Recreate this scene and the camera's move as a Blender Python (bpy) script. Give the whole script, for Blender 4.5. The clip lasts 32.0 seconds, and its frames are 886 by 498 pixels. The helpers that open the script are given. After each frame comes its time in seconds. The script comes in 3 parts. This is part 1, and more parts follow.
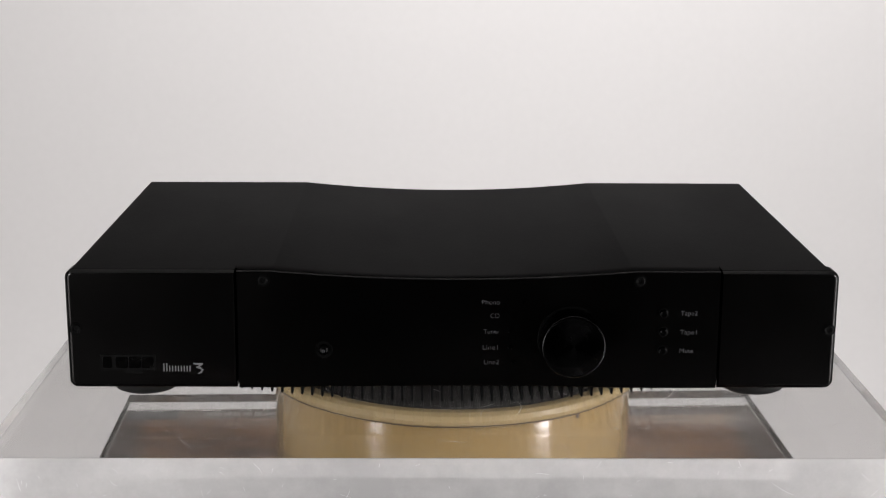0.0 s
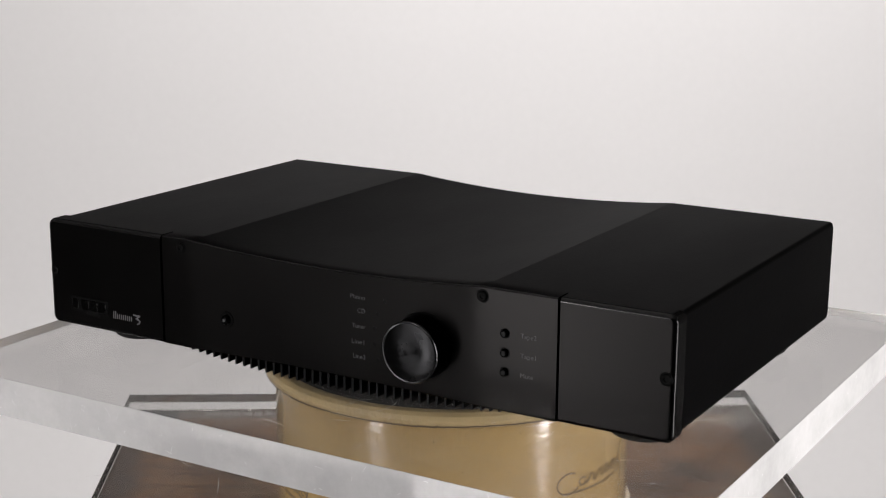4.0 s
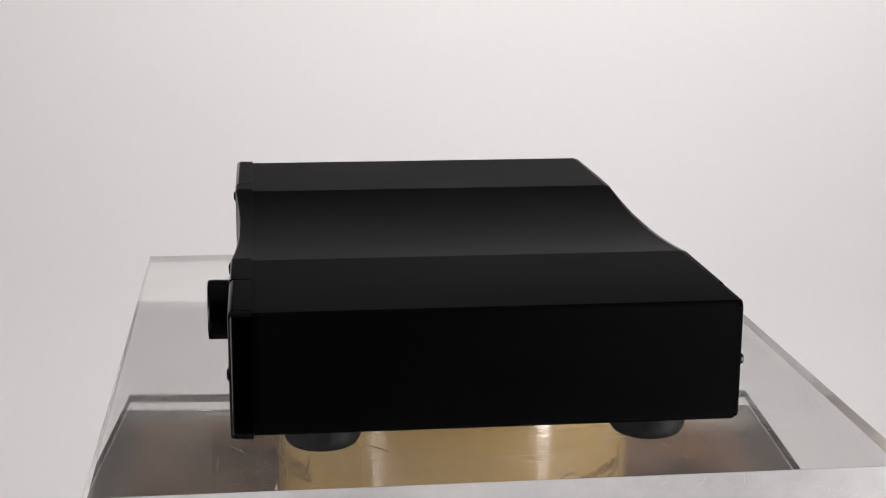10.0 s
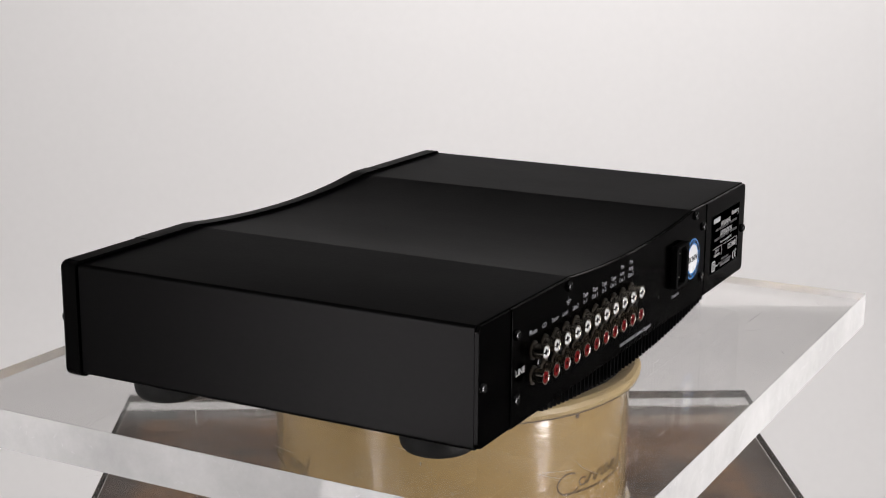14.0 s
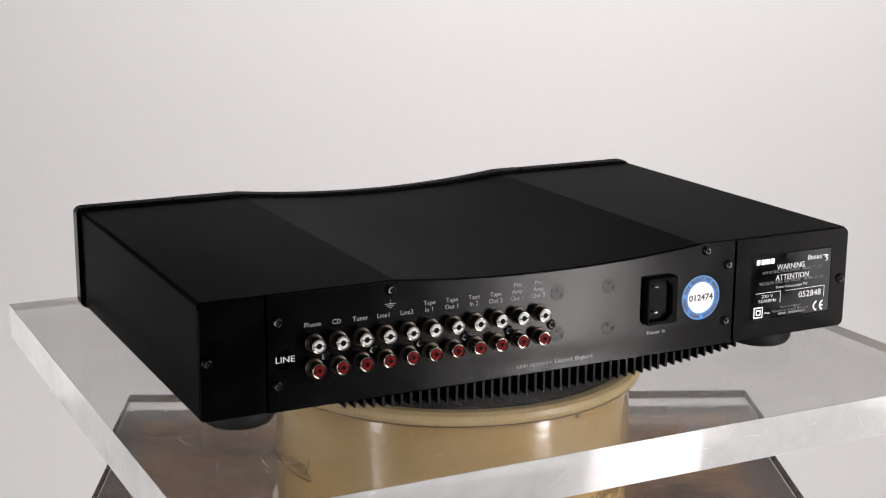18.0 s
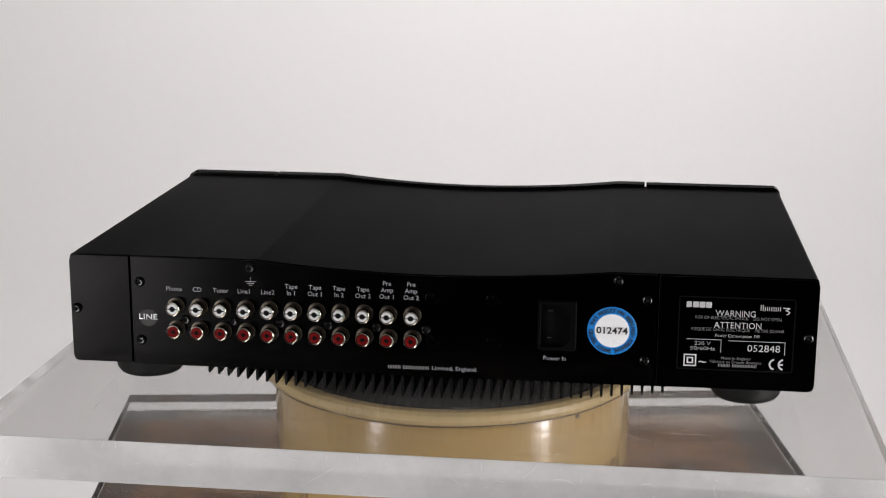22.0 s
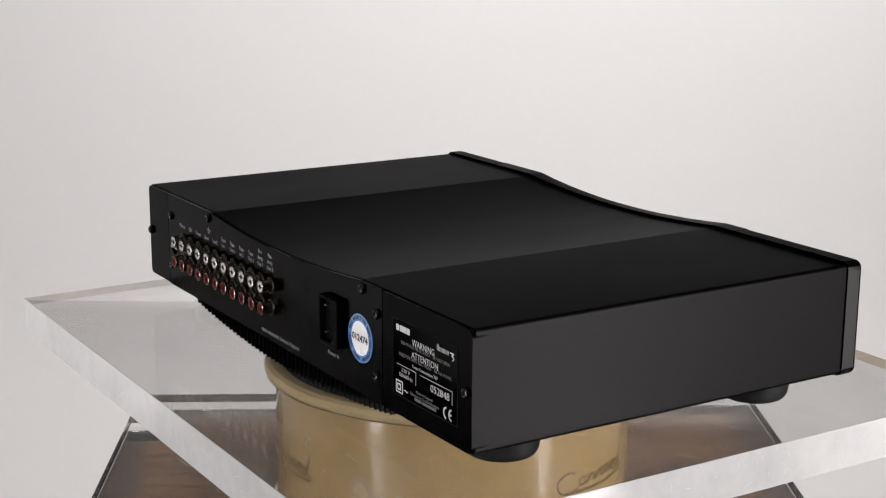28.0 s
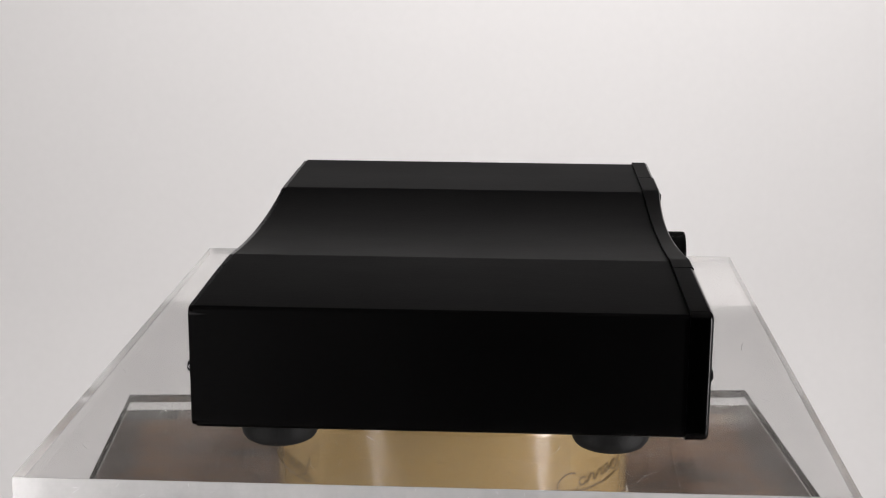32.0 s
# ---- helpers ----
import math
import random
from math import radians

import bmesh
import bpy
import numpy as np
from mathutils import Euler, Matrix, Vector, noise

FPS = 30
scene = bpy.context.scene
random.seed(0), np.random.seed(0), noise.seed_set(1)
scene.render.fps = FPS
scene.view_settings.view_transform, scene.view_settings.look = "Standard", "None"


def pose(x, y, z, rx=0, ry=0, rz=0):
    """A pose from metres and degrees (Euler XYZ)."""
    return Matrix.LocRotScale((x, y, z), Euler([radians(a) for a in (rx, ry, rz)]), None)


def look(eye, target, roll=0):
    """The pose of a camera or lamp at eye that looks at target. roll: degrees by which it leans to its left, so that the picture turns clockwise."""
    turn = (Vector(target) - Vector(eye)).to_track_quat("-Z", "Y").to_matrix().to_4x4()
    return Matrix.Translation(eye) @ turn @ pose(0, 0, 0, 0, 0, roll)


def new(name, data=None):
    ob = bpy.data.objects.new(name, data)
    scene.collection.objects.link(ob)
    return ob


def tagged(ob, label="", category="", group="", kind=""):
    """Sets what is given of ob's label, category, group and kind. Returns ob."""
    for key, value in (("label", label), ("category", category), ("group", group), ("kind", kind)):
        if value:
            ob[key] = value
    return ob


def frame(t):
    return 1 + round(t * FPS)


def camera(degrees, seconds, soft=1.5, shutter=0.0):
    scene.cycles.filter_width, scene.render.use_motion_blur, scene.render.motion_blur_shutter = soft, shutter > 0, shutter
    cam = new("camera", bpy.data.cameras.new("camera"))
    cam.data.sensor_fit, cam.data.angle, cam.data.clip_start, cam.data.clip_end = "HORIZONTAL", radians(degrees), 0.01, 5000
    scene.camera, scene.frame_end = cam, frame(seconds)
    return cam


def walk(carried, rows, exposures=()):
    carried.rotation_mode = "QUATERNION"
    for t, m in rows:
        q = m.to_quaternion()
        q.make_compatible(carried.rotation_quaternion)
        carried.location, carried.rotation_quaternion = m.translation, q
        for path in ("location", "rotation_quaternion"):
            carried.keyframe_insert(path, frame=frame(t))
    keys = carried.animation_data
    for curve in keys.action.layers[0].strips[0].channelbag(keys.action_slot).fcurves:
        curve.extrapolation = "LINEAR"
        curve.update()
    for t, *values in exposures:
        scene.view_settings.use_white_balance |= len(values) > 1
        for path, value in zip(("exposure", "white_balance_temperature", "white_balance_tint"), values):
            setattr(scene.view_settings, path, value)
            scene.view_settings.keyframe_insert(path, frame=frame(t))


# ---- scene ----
cam = camera(32.53, 32.0, soft=1.1)
EYE = Vector((0.0001, -0.9737, 0.2790))
AHEAD = Vector((-0.00686, 0.97244, -0.23305))
SHOT = look(EYE, EYE + AHEAD, 0.32)
walk(cam, [(0.0, SHOT), (32.0, SHOT)])

# turn of the turntable, seconds and degrees
TURN = [(0.0, 1.12), (0.3, 1.10), (0.4, 0.55), (0.5, -0.32), (0.75, -2.46), (1.0, -4.60), (2.0, -13.15), (3.0, -21.78),
        (4.0, -30.47), (5.0, -39.19), (6.0, -47.91), (7.0, -56.59), (8.0, -65.25), (9.0, -73.91), (10.0, -82.67),
        (11.0, -91.46), (12.0, -100.28), (13.0, -109.04), (14.0, -117.85), (15.0, -126.71), (16.0, -135.54),
        (17.0, -144.33), (18.0, -153.03), (19.0, -161.60), (20.0, -170.05), (21.0, -178.40), (22.0, -186.62),
        (23.0, -194.88), (24.0, -203.40), (25.0, -212.05), (26.0, -220.60), (27.0, -229.15), (28.0, -237.74),
        (29.0, -246.41), (30.0, -255.16), (31.0, -263.81), (32.0, -272.47)]

# ---- light: narrow tall soft lamps on both sides, one over the backdrop, unseen fill lamps added behind the camera and at both sides ----
world = bpy.data.worlds.new("room_air")
scene.world = world
world.use_nodes = True
world.node_tree.nodes["Background"].inputs[0].default_value = (1.0, 0.97, 0.94, 1)
world.node_tree.nodes["Background"].inputs[1].default_value = 0.02
scene.view_settings.exposure = 0.0


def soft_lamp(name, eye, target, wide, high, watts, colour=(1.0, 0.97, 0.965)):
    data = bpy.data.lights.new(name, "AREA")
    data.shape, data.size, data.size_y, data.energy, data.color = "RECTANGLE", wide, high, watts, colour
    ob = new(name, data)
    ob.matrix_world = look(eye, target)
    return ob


soft_lamp("softbox_or_fill_lamp", (-0.56, -0.57, -0.16), (0, 0, -0.16), 0.09, 1.05, 3.3)
soft_lamp("softbox_or_fill_lamp", (0.82, -0.57, -0.18), (0, 0, -0.18), 0.12, 1.22, 11.0)
# Wide unseen fill lamp added to brighten the fascia; not a known softbox.
soft_lamp("softbox_or_fill_lamp", (-0.90, -1.09, 0.05), (0, 0, 0.05), 0.55, 0.82, 4.3)
soft_lamp("backdrop_lamp", (0.28, 0.75, 1.15), (0.28, 1.95, 0.20), 1.8, 0.4, 24.2)
# Unseen side panels added to brighten the case's sides; the walls have no windows.
soft_lamp("side_fill_lamp", (-2.2, 0.72, -0.48), (0.6, -1.0, -0.48), 2.4, 0.6, 5.0)
soft_lamp("side_fill_lamp", (2.3, -0.60, 0.0), (0, -0.1, -0.1), 0.52, 1.5, 15)


# ---- materials ----
def material(name):
    m = bpy.data.materials.new(name)
    m.use_nodes = True
    nt = m.node_tree
    return m, nt, nt.nodes["Principled BSDF"]


def node(nt, kind, **values):
    n = nt.nodes.new(kind)
    for key, value in values.items():
        n.inputs[key.replace("_", " ")].default_value = value
    return n


def surface(name, colour, rough=0.4, metal=0.0, spec=0.5, grain=400.0, vary=0.15, bump=0.0, blotch=12.0, rough_vary=0.08, stretch=(1, 1, 1), coat=0.0, edge=None):
    """A surface with fine grain and wider blotches in colour, gloss and relief."""
    m, nt, p = material(name)
    tc = node(nt, "ShaderNodeTexCoord")
    mp = node(nt, "ShaderNodeMapping")
    mp.inputs["Scale"].default_value = stretch
    nt.links.new(tc.outputs["Object"], mp.inputs[0])
    fine, wide = node(nt, "ShaderNodeTexNoise", Scale=grain, Detail=3.0), node(nt, "ShaderNodeTexNoise", Scale=blotch, Detail=5.0, Roughness=0.6)
    for n in (fine, wide):
        nt.links.new(mp.outputs[0], n.inputs["Vector"])
    both = node(nt, "ShaderNodeMath")
    both.operation = "ADD"
    nt.links.new(fine.outputs[0], both.inputs[0])
    nt.links.new(wide.outputs[0], both.inputs[1])
    ramp = node(nt, "ShaderNodeMapRange")
    for i, v in zip((1, 2, 3, 4), (0.6, 1.4, 1 - vary, 1 + vary)):
        ramp.inputs[i].default_value = v
    nt.links.new(both.outputs[0], ramp.inputs[0])
    mul = node(nt, "ShaderNodeVectorMath")
    mul.operation = "SCALE"
    mul.inputs[0].default_value = colour
    nt.links.new(ramp.outputs[0], mul.inputs["Scale"])
    nt.links.new(mul.outputs[0], p.inputs["Base Color"])
    rr = node(nt, "ShaderNodeMapRange")
    for i, v in zip((1, 2, 3, 4), (0.3, 0.7, max(0.02, rough - rough_vary), min(1, rough + rough_vary))):
        rr.inputs[i].default_value = v
    nt.links.new(wide.outputs[0], rr.inputs[0])
    nt.links.new(rr.outputs[0], p.inputs["Roughness"])
    p.inputs["Metallic"].default_value = metal
    p.inputs["Specular IOR Level"].default_value = spec
    p.inputs["Coat Weight"].default_value = coat
    if edge is not None:
        p.inputs["Specular Tint"].default_value = (edge, edge, edge, 1)
    if bump:
        b = node(nt, "ShaderNodeBump", Strength=bump, Distance=0.0004)
        nt.links.new(fine.outputs[0], b.inputs["Height"])
        nt.links.new(b.outputs[0], p.inputs["Normal"])
        if coat:
            nt.links.new(b.outputs[0], p.inputs["Coat Normal"])
    return m


def acrylic(name, rough, scale, haze, tint, dull=0.5, span=(0.5, 2.2), white=0.8):
    """Clear acrylic with scuffs that scatter a little light. dull drops part of the reflection; a high haze whitens an
    edge for light carried inside.
    """
    m, nt, p = material(name)
    out = nt.nodes["Material Output"]
    nt.nodes.remove(p)
    tc = node(nt, "ShaderNodeTexCoord")
    n = node(nt, "ShaderNodeTexNoise", Scale=scale, Detail=7.0, Roughness=0.7)
    nt.links.new(tc.outputs["Object"], n.inputs["Vector"])
    rr = node(nt, "ShaderNodeMapRange")
    for i, v in zip((1, 2, 3, 4), (0.45, 0.75, rough * 0.3, rough * 2.0)):
        rr.inputs[i].default_value = v
    nt.links.new(n.outputs[0], rr.inputs[0])
    glass = node(nt, "ShaderNodeBsdfGlass", IOR=1.49, Color=tint)
    bent = node(nt, "ShaderNodeBsdfRefraction", IOR=1.49, Color=tint)
    white_mix = node(nt, "ShaderNodeBsdfDiffuse", Color=(white, white * 0.99, white * 0.985, 1))
    for b in (glass, bent):
        nt.links.new(rr.outputs[0], b.inputs["Roughness"])
    both, last = node(nt, "ShaderNodeMixShader"), node(nt, "ShaderNodeMixShader")
    both.inputs[0].default_value = dull
    nt.links.new(glass.outputs[0], both.inputs[1])
    nt.links.new(bent.outputs[0], both.inputs[2])
    hz = node(nt, "ShaderNodeMapRange")
    for i, v in zip((1, 2, 3, 4), (0.4, 0.75, haze * span[0], haze * span[1])):
        hz.inputs[i].default_value = v
    nt.links.new(n.outputs[0], hz.inputs[0])
    nt.links.new(hz.outputs[0], last.inputs[0])
    nt.links.new(both.outputs[0], last.inputs[1])
    nt.links.new(white_mix.outputs[0], last.inputs[2])
    nt.links.new(last.outputs[0], out.inputs["Surface"])
    return m


def wood(name, dark, light, scale, border=None):
    m, nt, p = material(name)
    tc = node(nt, "ShaderNodeTexCoord")
    mp = node(nt, "ShaderNodeMapping")
    mp.inputs["Scale"].default_value = (3.0, 22.0, 22.0)
    nt.links.new(tc.outputs["Object"], mp.inputs[0])
    n1 = node(nt, "ShaderNodeTexNoise", Scale=scale, Detail=8.0, Roughness=0.65, Distortion=0.8)
    n2 = node(nt, "ShaderNodeTexNoise", Scale=13.0, Detail=5.0)
    nt.links.new(mp.outputs[0], n1.inputs["Vector"])
    nt.links.new(tc.outputs["Object"], n2.inputs["Vector"])
    add = node(nt, "ShaderNodeMath")
    add.operation = "ADD"
    nt.links.new(n1.outputs[0], add.inputs[0])
    nt.links.new(n2.outputs[0], add.inputs[1])
    ramp = node(nt, "ShaderNodeValToRGB")
    ramp.color_ramp.elements[0].position, ramp.color_ramp.elements[0].color = 0.36, (*dark, 1)
    ramp.color_ramp.elements[1].position, ramp.color_ramp.elements[1].color = 0.58, (*light, 1)
    half = node(nt, "ShaderNodeMath")
    half.operation = "MULTIPLY"
    half.inputs[1].default_value = 0.5
    nt.links.new(add.outputs[0], half.inputs[0])
    nt.links.new(half.outputs[0], ramp.inputs[0])
    # short dark pores along the grain
    mp2, pore, cut, dim = node(nt, "ShaderNodeMapping"), node(nt, "ShaderNodeTexNoise", Scale=9.0, Detail=4.0, Roughness=0.7), node(nt, "ShaderNodeMapRange"), node(nt, "ShaderNodeMix")
    mp2.inputs["Scale"].default_value = (9.0, 60.0, 60.0)
    nt.links.new(tc.outputs["Object"], mp2.inputs[0])
    nt.links.new(mp2.outputs[0], pore.inputs["Vector"])
    for i, v in zip((1, 2, 3, 4), (0.52, 0.68, 0.0, 0.8)):
        cut.inputs[i].default_value = v
    nt.links.new(pore.outputs[0], cut.inputs[0])
    dim.data_type = "RGBA"
    nt.links.new(cut.outputs[0], dim.inputs[0])
    nt.links.new(ramp.outputs[0], dim.inputs[6])
    dim.inputs[7].default_value = (*[c * 0.5 for c in dark], 1)
    last = dim
    if border:
        # old dark stain along both long edges and at one corner, with an uneven outline
        sep, wob = node(nt, "ShaderNodeSeparateXYZ"), node(nt, "ShaderNodeTexNoise", Scale=28.0, Detail=6.0, Roughness=0.65)
        nt.links.new(tc.outputs["Object"], sep.inputs[0])
        nt.links.new(tc.outputs["Object"], wob.inputs["Vector"])
        absx, plus, mask, mix = (node(nt, k) for k in ("ShaderNodeMath", "ShaderNodeMath", "ShaderNodeMapRange", "ShaderNodeMix"))
        absx.operation, plus.operation, mix.data_type = "ABSOLUTE", "MULTIPLY_ADD", "RGBA"
        nt.links.new(sep.outputs[0], absx.inputs[0])
        nt.links.new(wob.outputs[0], plus.inputs[0])
        plus.inputs[1].default_value = 0.05
        nt.links.new(absx.outputs[0], plus.inputs[2])
        for i, v in zip((1, 2, 3, 4), (0.250, 0.266, 0.0, 0.85)):
            mask.inputs[i].default_value = v
        nt.links.new(plus.outputs[0], mask.inputs[0])
        nt.links.new(mask.outputs[0], mix.inputs[0])
        nt.links.new(dim.outputs[2], mix.inputs[6])
        mix.inputs[7].default_value = (*border, 1)
        last = mix
    nt.links.new(last.outputs[2], p.inputs["Base Color"])
    p.inputs["Roughness"].default_value = 0.5
    p.inputs["Specular IOR Level"].default_value = 0.15
    b = node(nt, "ShaderNodeBump", Strength=0.3, Distance=0.001)
    nt.links.new(n1.outputs[0], b.inputs["Height"])
    nt.links.new(b.outputs[0], p.inputs["Normal"])
    return m


WALL = surface("matt_white_paper", (0.78, 0.77, 0.768), 0.9, spec=0.1, grain=60, vary=0.015, blotch=1.2)
DARK_WALL = surface("dark_grey_paint", (0.05, 0.05, 0.052), 0.8, spec=0.2, grain=80, blotch=1.0)
CEIL = surface("pale_ceiling_paint", (0.8, 0.79, 0.78), 0.8, spec=0.2, grain=80, vary=0.03, blotch=1.0)
DIM_WALL = surface("grey_wall_paint", (0.09, 0.088, 0.086), 0.8, spec=0.2, grain=80, vary=0.03, blotch=1.0)
SIDE_WALL = surface("pale_grey_paint", (0.5, 0.49, 0.48), 0.8, spec=0.2, grain=80, vary=0.03, blotch=1.0)
FLOOR = surface("dark_floor_boards", (0.06, 0.05, 0.045), 0.6, grain=60, blotch=2.0)
LID = surface("black_satin_paint", (0.0086, 0.0083, 0.0085), 0.40, metal=1.0, edge=0.45, vary=0.11, grain=420, bump=0.14, blotch=9, rough_vary=0.03, stretch=(1, 0.45, 1))
FASCIA = surface("black_anodised_fascia", (0.0094, 0.0090, 0.0089), 0.31, metal=1.0, edge=0.55, vary=0.08, grain=2500, bump=0.05, blotch=14, rough_vary=0.03)
# Lighter, smoother metal for the ends; on bevels it paints the highlight lines.
FACE_END = surface("lighter_black_ends", (0.016, 0.0158, 0.0159), 0.2, metal=1.0, edge=0.6, vary=0.06, grain=1500, bump=0.04, blotch=14, rough_vary=0.03, stretch=(1, 1, 0.05))
# Brighter copy of the fascia black, painting the highlight along its upper bevels.
TOP_HIGHLIGHT = surface("painted_edge_highlight", (0.055, 0.0544, 0.0556), 0.2, metal=1.0, edge=0.6, vary=0.06, grain=1500, bump=0.04, blotch=14, rough_vary=0.03)
REAR_END = surface("satin_black_rear_ends", (0.0078, 0.0075, 0.0075), 0.22, metal=1.0, edge=0.5, vary=0.30, grain=1800, bump=0.05, blotch=24, rough_vary=0.05)
REAR = surface("black_rear_steel", (0.0128, 0.0124, 0.0124), 0.185, metal=1.0, edge=0.5, vary=0.08, grain=1800, bump=0.05, blotch=24, rough_vary=0.03)
SMUDGE = surface("glue_residue", (0.0112, 0.0108, 0.0108), 0.22, metal=1.0, edge=0.5, vary=0.3, grain=900, bump=0.08, blotch=300, rough_vary=0.1)
FIN = surface("black_anodised_fins", (0.009, 0.009, 0.0095), 0.5, metal=1.0, edge=0.4, grain=900, blotch=40)
NICKEL_DARK = surface("polished_black_edge", (0.027, 0.027, 0.028), 0.24, metal=1.0, grain=1500)
RUBBER = surface("black_rubber", (0.005, 0.005, 0.005), 0.6, spec=0.12, grain=900, bump=0.1)
KNOB = surface("black_turned_knob", (0.0105, 0.0105, 0.011), 0.25, metal=1.0, edge=0.5, grain=1500, blotch=60)
KNOB.node_tree.nodes["Principled BSDF"].inputs["Anisotropic"].default_value = 0.75
ROUND = node(KNOB.node_tree, "ShaderNodeTangent")
ROUND.direction_type, ROUND.axis = "RADIAL", "Z"
KNOB.node_tree.links.new(ROUND.outputs[0], KNOB.node_tree.nodes["Principled BSDF"].inputs["Tangent"])
BUTTON = surface("black_button_plastic", (0.0055, 0.0055, 0.0056), 0.34, metal=1.0, edge=0.4, grain=1500, blotch=80)
PLASTIC = surface("black_plastic", (0.0018, 0.0018, 0.0018), 0.55, spec=0.03, grain=900, blotch=40)
HOLE = surface("dark_hole", (0.003, 0.003, 0.003), 0.7, spec=0.1)
SCREW = surface("black_oxide_screw", (0.034, 0.034, 0.035), 0.24, metal=1.0, grain=1500)
# One plating in three tones; side and flange hold the panel's dark reflection.
NICKEL_SIDE = surface("darker_nickel_side", (0.50, 0.45, 0.38), 0.22, metal=1.0, grain=900, vary=0.15)
FLANGE = surface("shaded_nickel_flange", (0.045, 0.038, 0.031), 0.32, metal=1.0, grain=900)
NICKEL = surface("nickel_plate", (0.62, 0.58, 0.53), 0.20, metal=1.0, grain=900, vary=0.08)
BRASS = surface("bright_pin", (0.22, 0.21, 0.19), 0.3, metal=1.0, grain=900)
WHITE_PL = surface("white_plastic", (0.50, 0.50, 0.51), 0.5, grain=900, vary=0.05)
RED_PL = surface("red_plastic", (0.105, 0.0022, 0.0027), 0.5, spec=0.05, grain=900, vary=0.08)
INK = surface("grey_screen_print", (0.27, 0.27, 0.295), 0.5, grain=3000, vary=0.12)
INK_DIM = surface("dim_screen_print", (0.058, 0.058, 0.064), 0.5, grain=3000, vary=0.12)
INK_NAME = surface("pale_name_print", (0.095, 0.095, 0.101), 0.5, grain=3000, vary=0.12)
INK_LABEL = surface("grey_label_print", (0.54, 0.54, 0.55), 0.38, metal=0.35, grain=3000, vary=0.1)
INK_MID = surface("mid_grey_print", (0.17, 0.17, 0.177), 0.5, grain=3000, vary=0.12)
INK_DARK = surface("black_print", (0.012, 0.012, 0.014), 0.5, grain=2000)
RELIEF = surface("gloss_black_relief", (0.0085, 0.0083, 0.0083), 0.25, metal=1.0, edge=0.4, grain=1500, blotch=80)
BADGE = surface("black_badge", (0.002, 0.002, 0.002), 0.5, spec=0.05, grain=1500, blotch=80)
FOIL = surface("gloss_black_foil_label", (0.019, 0.019, 0.019), 0.11, metal=1.0, edge=0.3, grain=1200, blotch=60)
CLEARDISC = surface("gloss_round_film", (0.022, 0.022, 0.022), 0.06, metal=1.0, edge=0.3, grain=1200, blotch=60)
BLUE = surface("blue_paper_sticker", (0.009, 0.165, 0.50), 0.3, grain=1500, vary=0.08, coat=1.0)
PAPER = surface("white_paper_sticker", (0.70, 0.70, 0.71), 0.3, grain=1500, vary=0.03, coat=1.0)
CREAM = surface("cream_enamel", (0.365, 0.252, 0.112), 0.18, spec=0.5, grain=240, vary=0.06, blotch=14, rough_vary=0.05, bump=0.34, coat=1.0)
CREAM_RIM = surface("worn_cream_enamel", (0.40, 0.30, 0.155), 0.42, spec=0.4, grain=400, vary=0.12, blotch=30, rough_vary=0.15, bump=0.12)
GOLD_INK = surface("brown_gold_ink", (0.10, 0.060, 0.018), 0.4, grain=1200, vary=0.25)
DARK_MARK = surface("dark_chip_and_gap", (0.07, 0.045, 0.03), 0.6, grain=900, vary=0.4)
MAT = surface("dark_grey_felt", (0.038, 0.036, 0.035), 0.85, spec=0.2, grain=700, vary=0.6, bump=0.3, blotch=40)
CLEAR = acrylic("clear_scuffed_acrylic", 0.022, 14.0, 0.021, (0.955, 0.952, 0.948, 1), 0.22, (0.2, 3.4))
CLEAR2 = acrylic("clear_acrylic_block", 0.02, 14.0, 0.030, (0.98, 0.98, 0.975, 1))
# White mixed into the clear edge stands in for light carried inside the plate.
RIM = acrylic("whitened_acrylic_edge", 0.08, 7.0, 0.48, (0.975, 0.98, 0.988, 1), 0.0, (0.80, 1.2), 0.96)
HAIR = surface("grey_scratch", (0.55, 0.55, 0.56), 0.7, grain=600)
SCRATCH = surface("white_scratch", (0.48, 0.47, 0.46), 0.7, grain=600)
PLANK = wood("brown_stained_wood", (0.050, 0.029, 0.020), (0.245, 0.134, 0.070), 5.5, (0.050, 0.038, 0.033))
EDGE = wood("dark_stained_wood", (0.008, 0.005, 0.004), (0.075, 0.036, 0.020), 1.3)
STEEL = surface("grey_print", (0.25, 0.235, 0.225), 0.5)


# ---- builders ----
def mesh_of(bm, mat, smooth=30):
    bmesh.ops.recalc_face_normals(bm, faces=bm.faces)
    me = bpy.data.meshes.new("mesh")
    bm.to_mesh(me)
    bm.free()
    me.materials.append(mat)
    if smooth:
        me.polygons.foreach_set("use_smooth", [True] * len(me.polygons))
        me.set_sharp_from_angle(angle=radians(smooth))
        for f in me.polygons:
            if len(f.vertices) > 4 or smooth <= 30 and max(abs(c) for c in f.normal) > 0.9999:
                f.use_smooth = False
    return me


def part(name, bm, mat, parent, label="", loc=(0, 0, 0), rot=(0, 0, 0), smooth=30):
    """Links a bmesh, or a shared mesh, as one mesh under a thing or a part."""
    me = bm if isinstance(bm, bpy.types.Mesh) else mesh_of(bm, mat, smooth)
    ob = new(name, me)
    ob.parent = parent
    ob.location, ob.rotation_euler = loc, [radians(a) for a in rot]
    return tagged(ob, label)


def thing(name, label, category, loc=(0, 0, 0), group="", kind=""):
    ob = new(name)
    ob.location = loc
    return tagged(ob, label, category, group, kind)


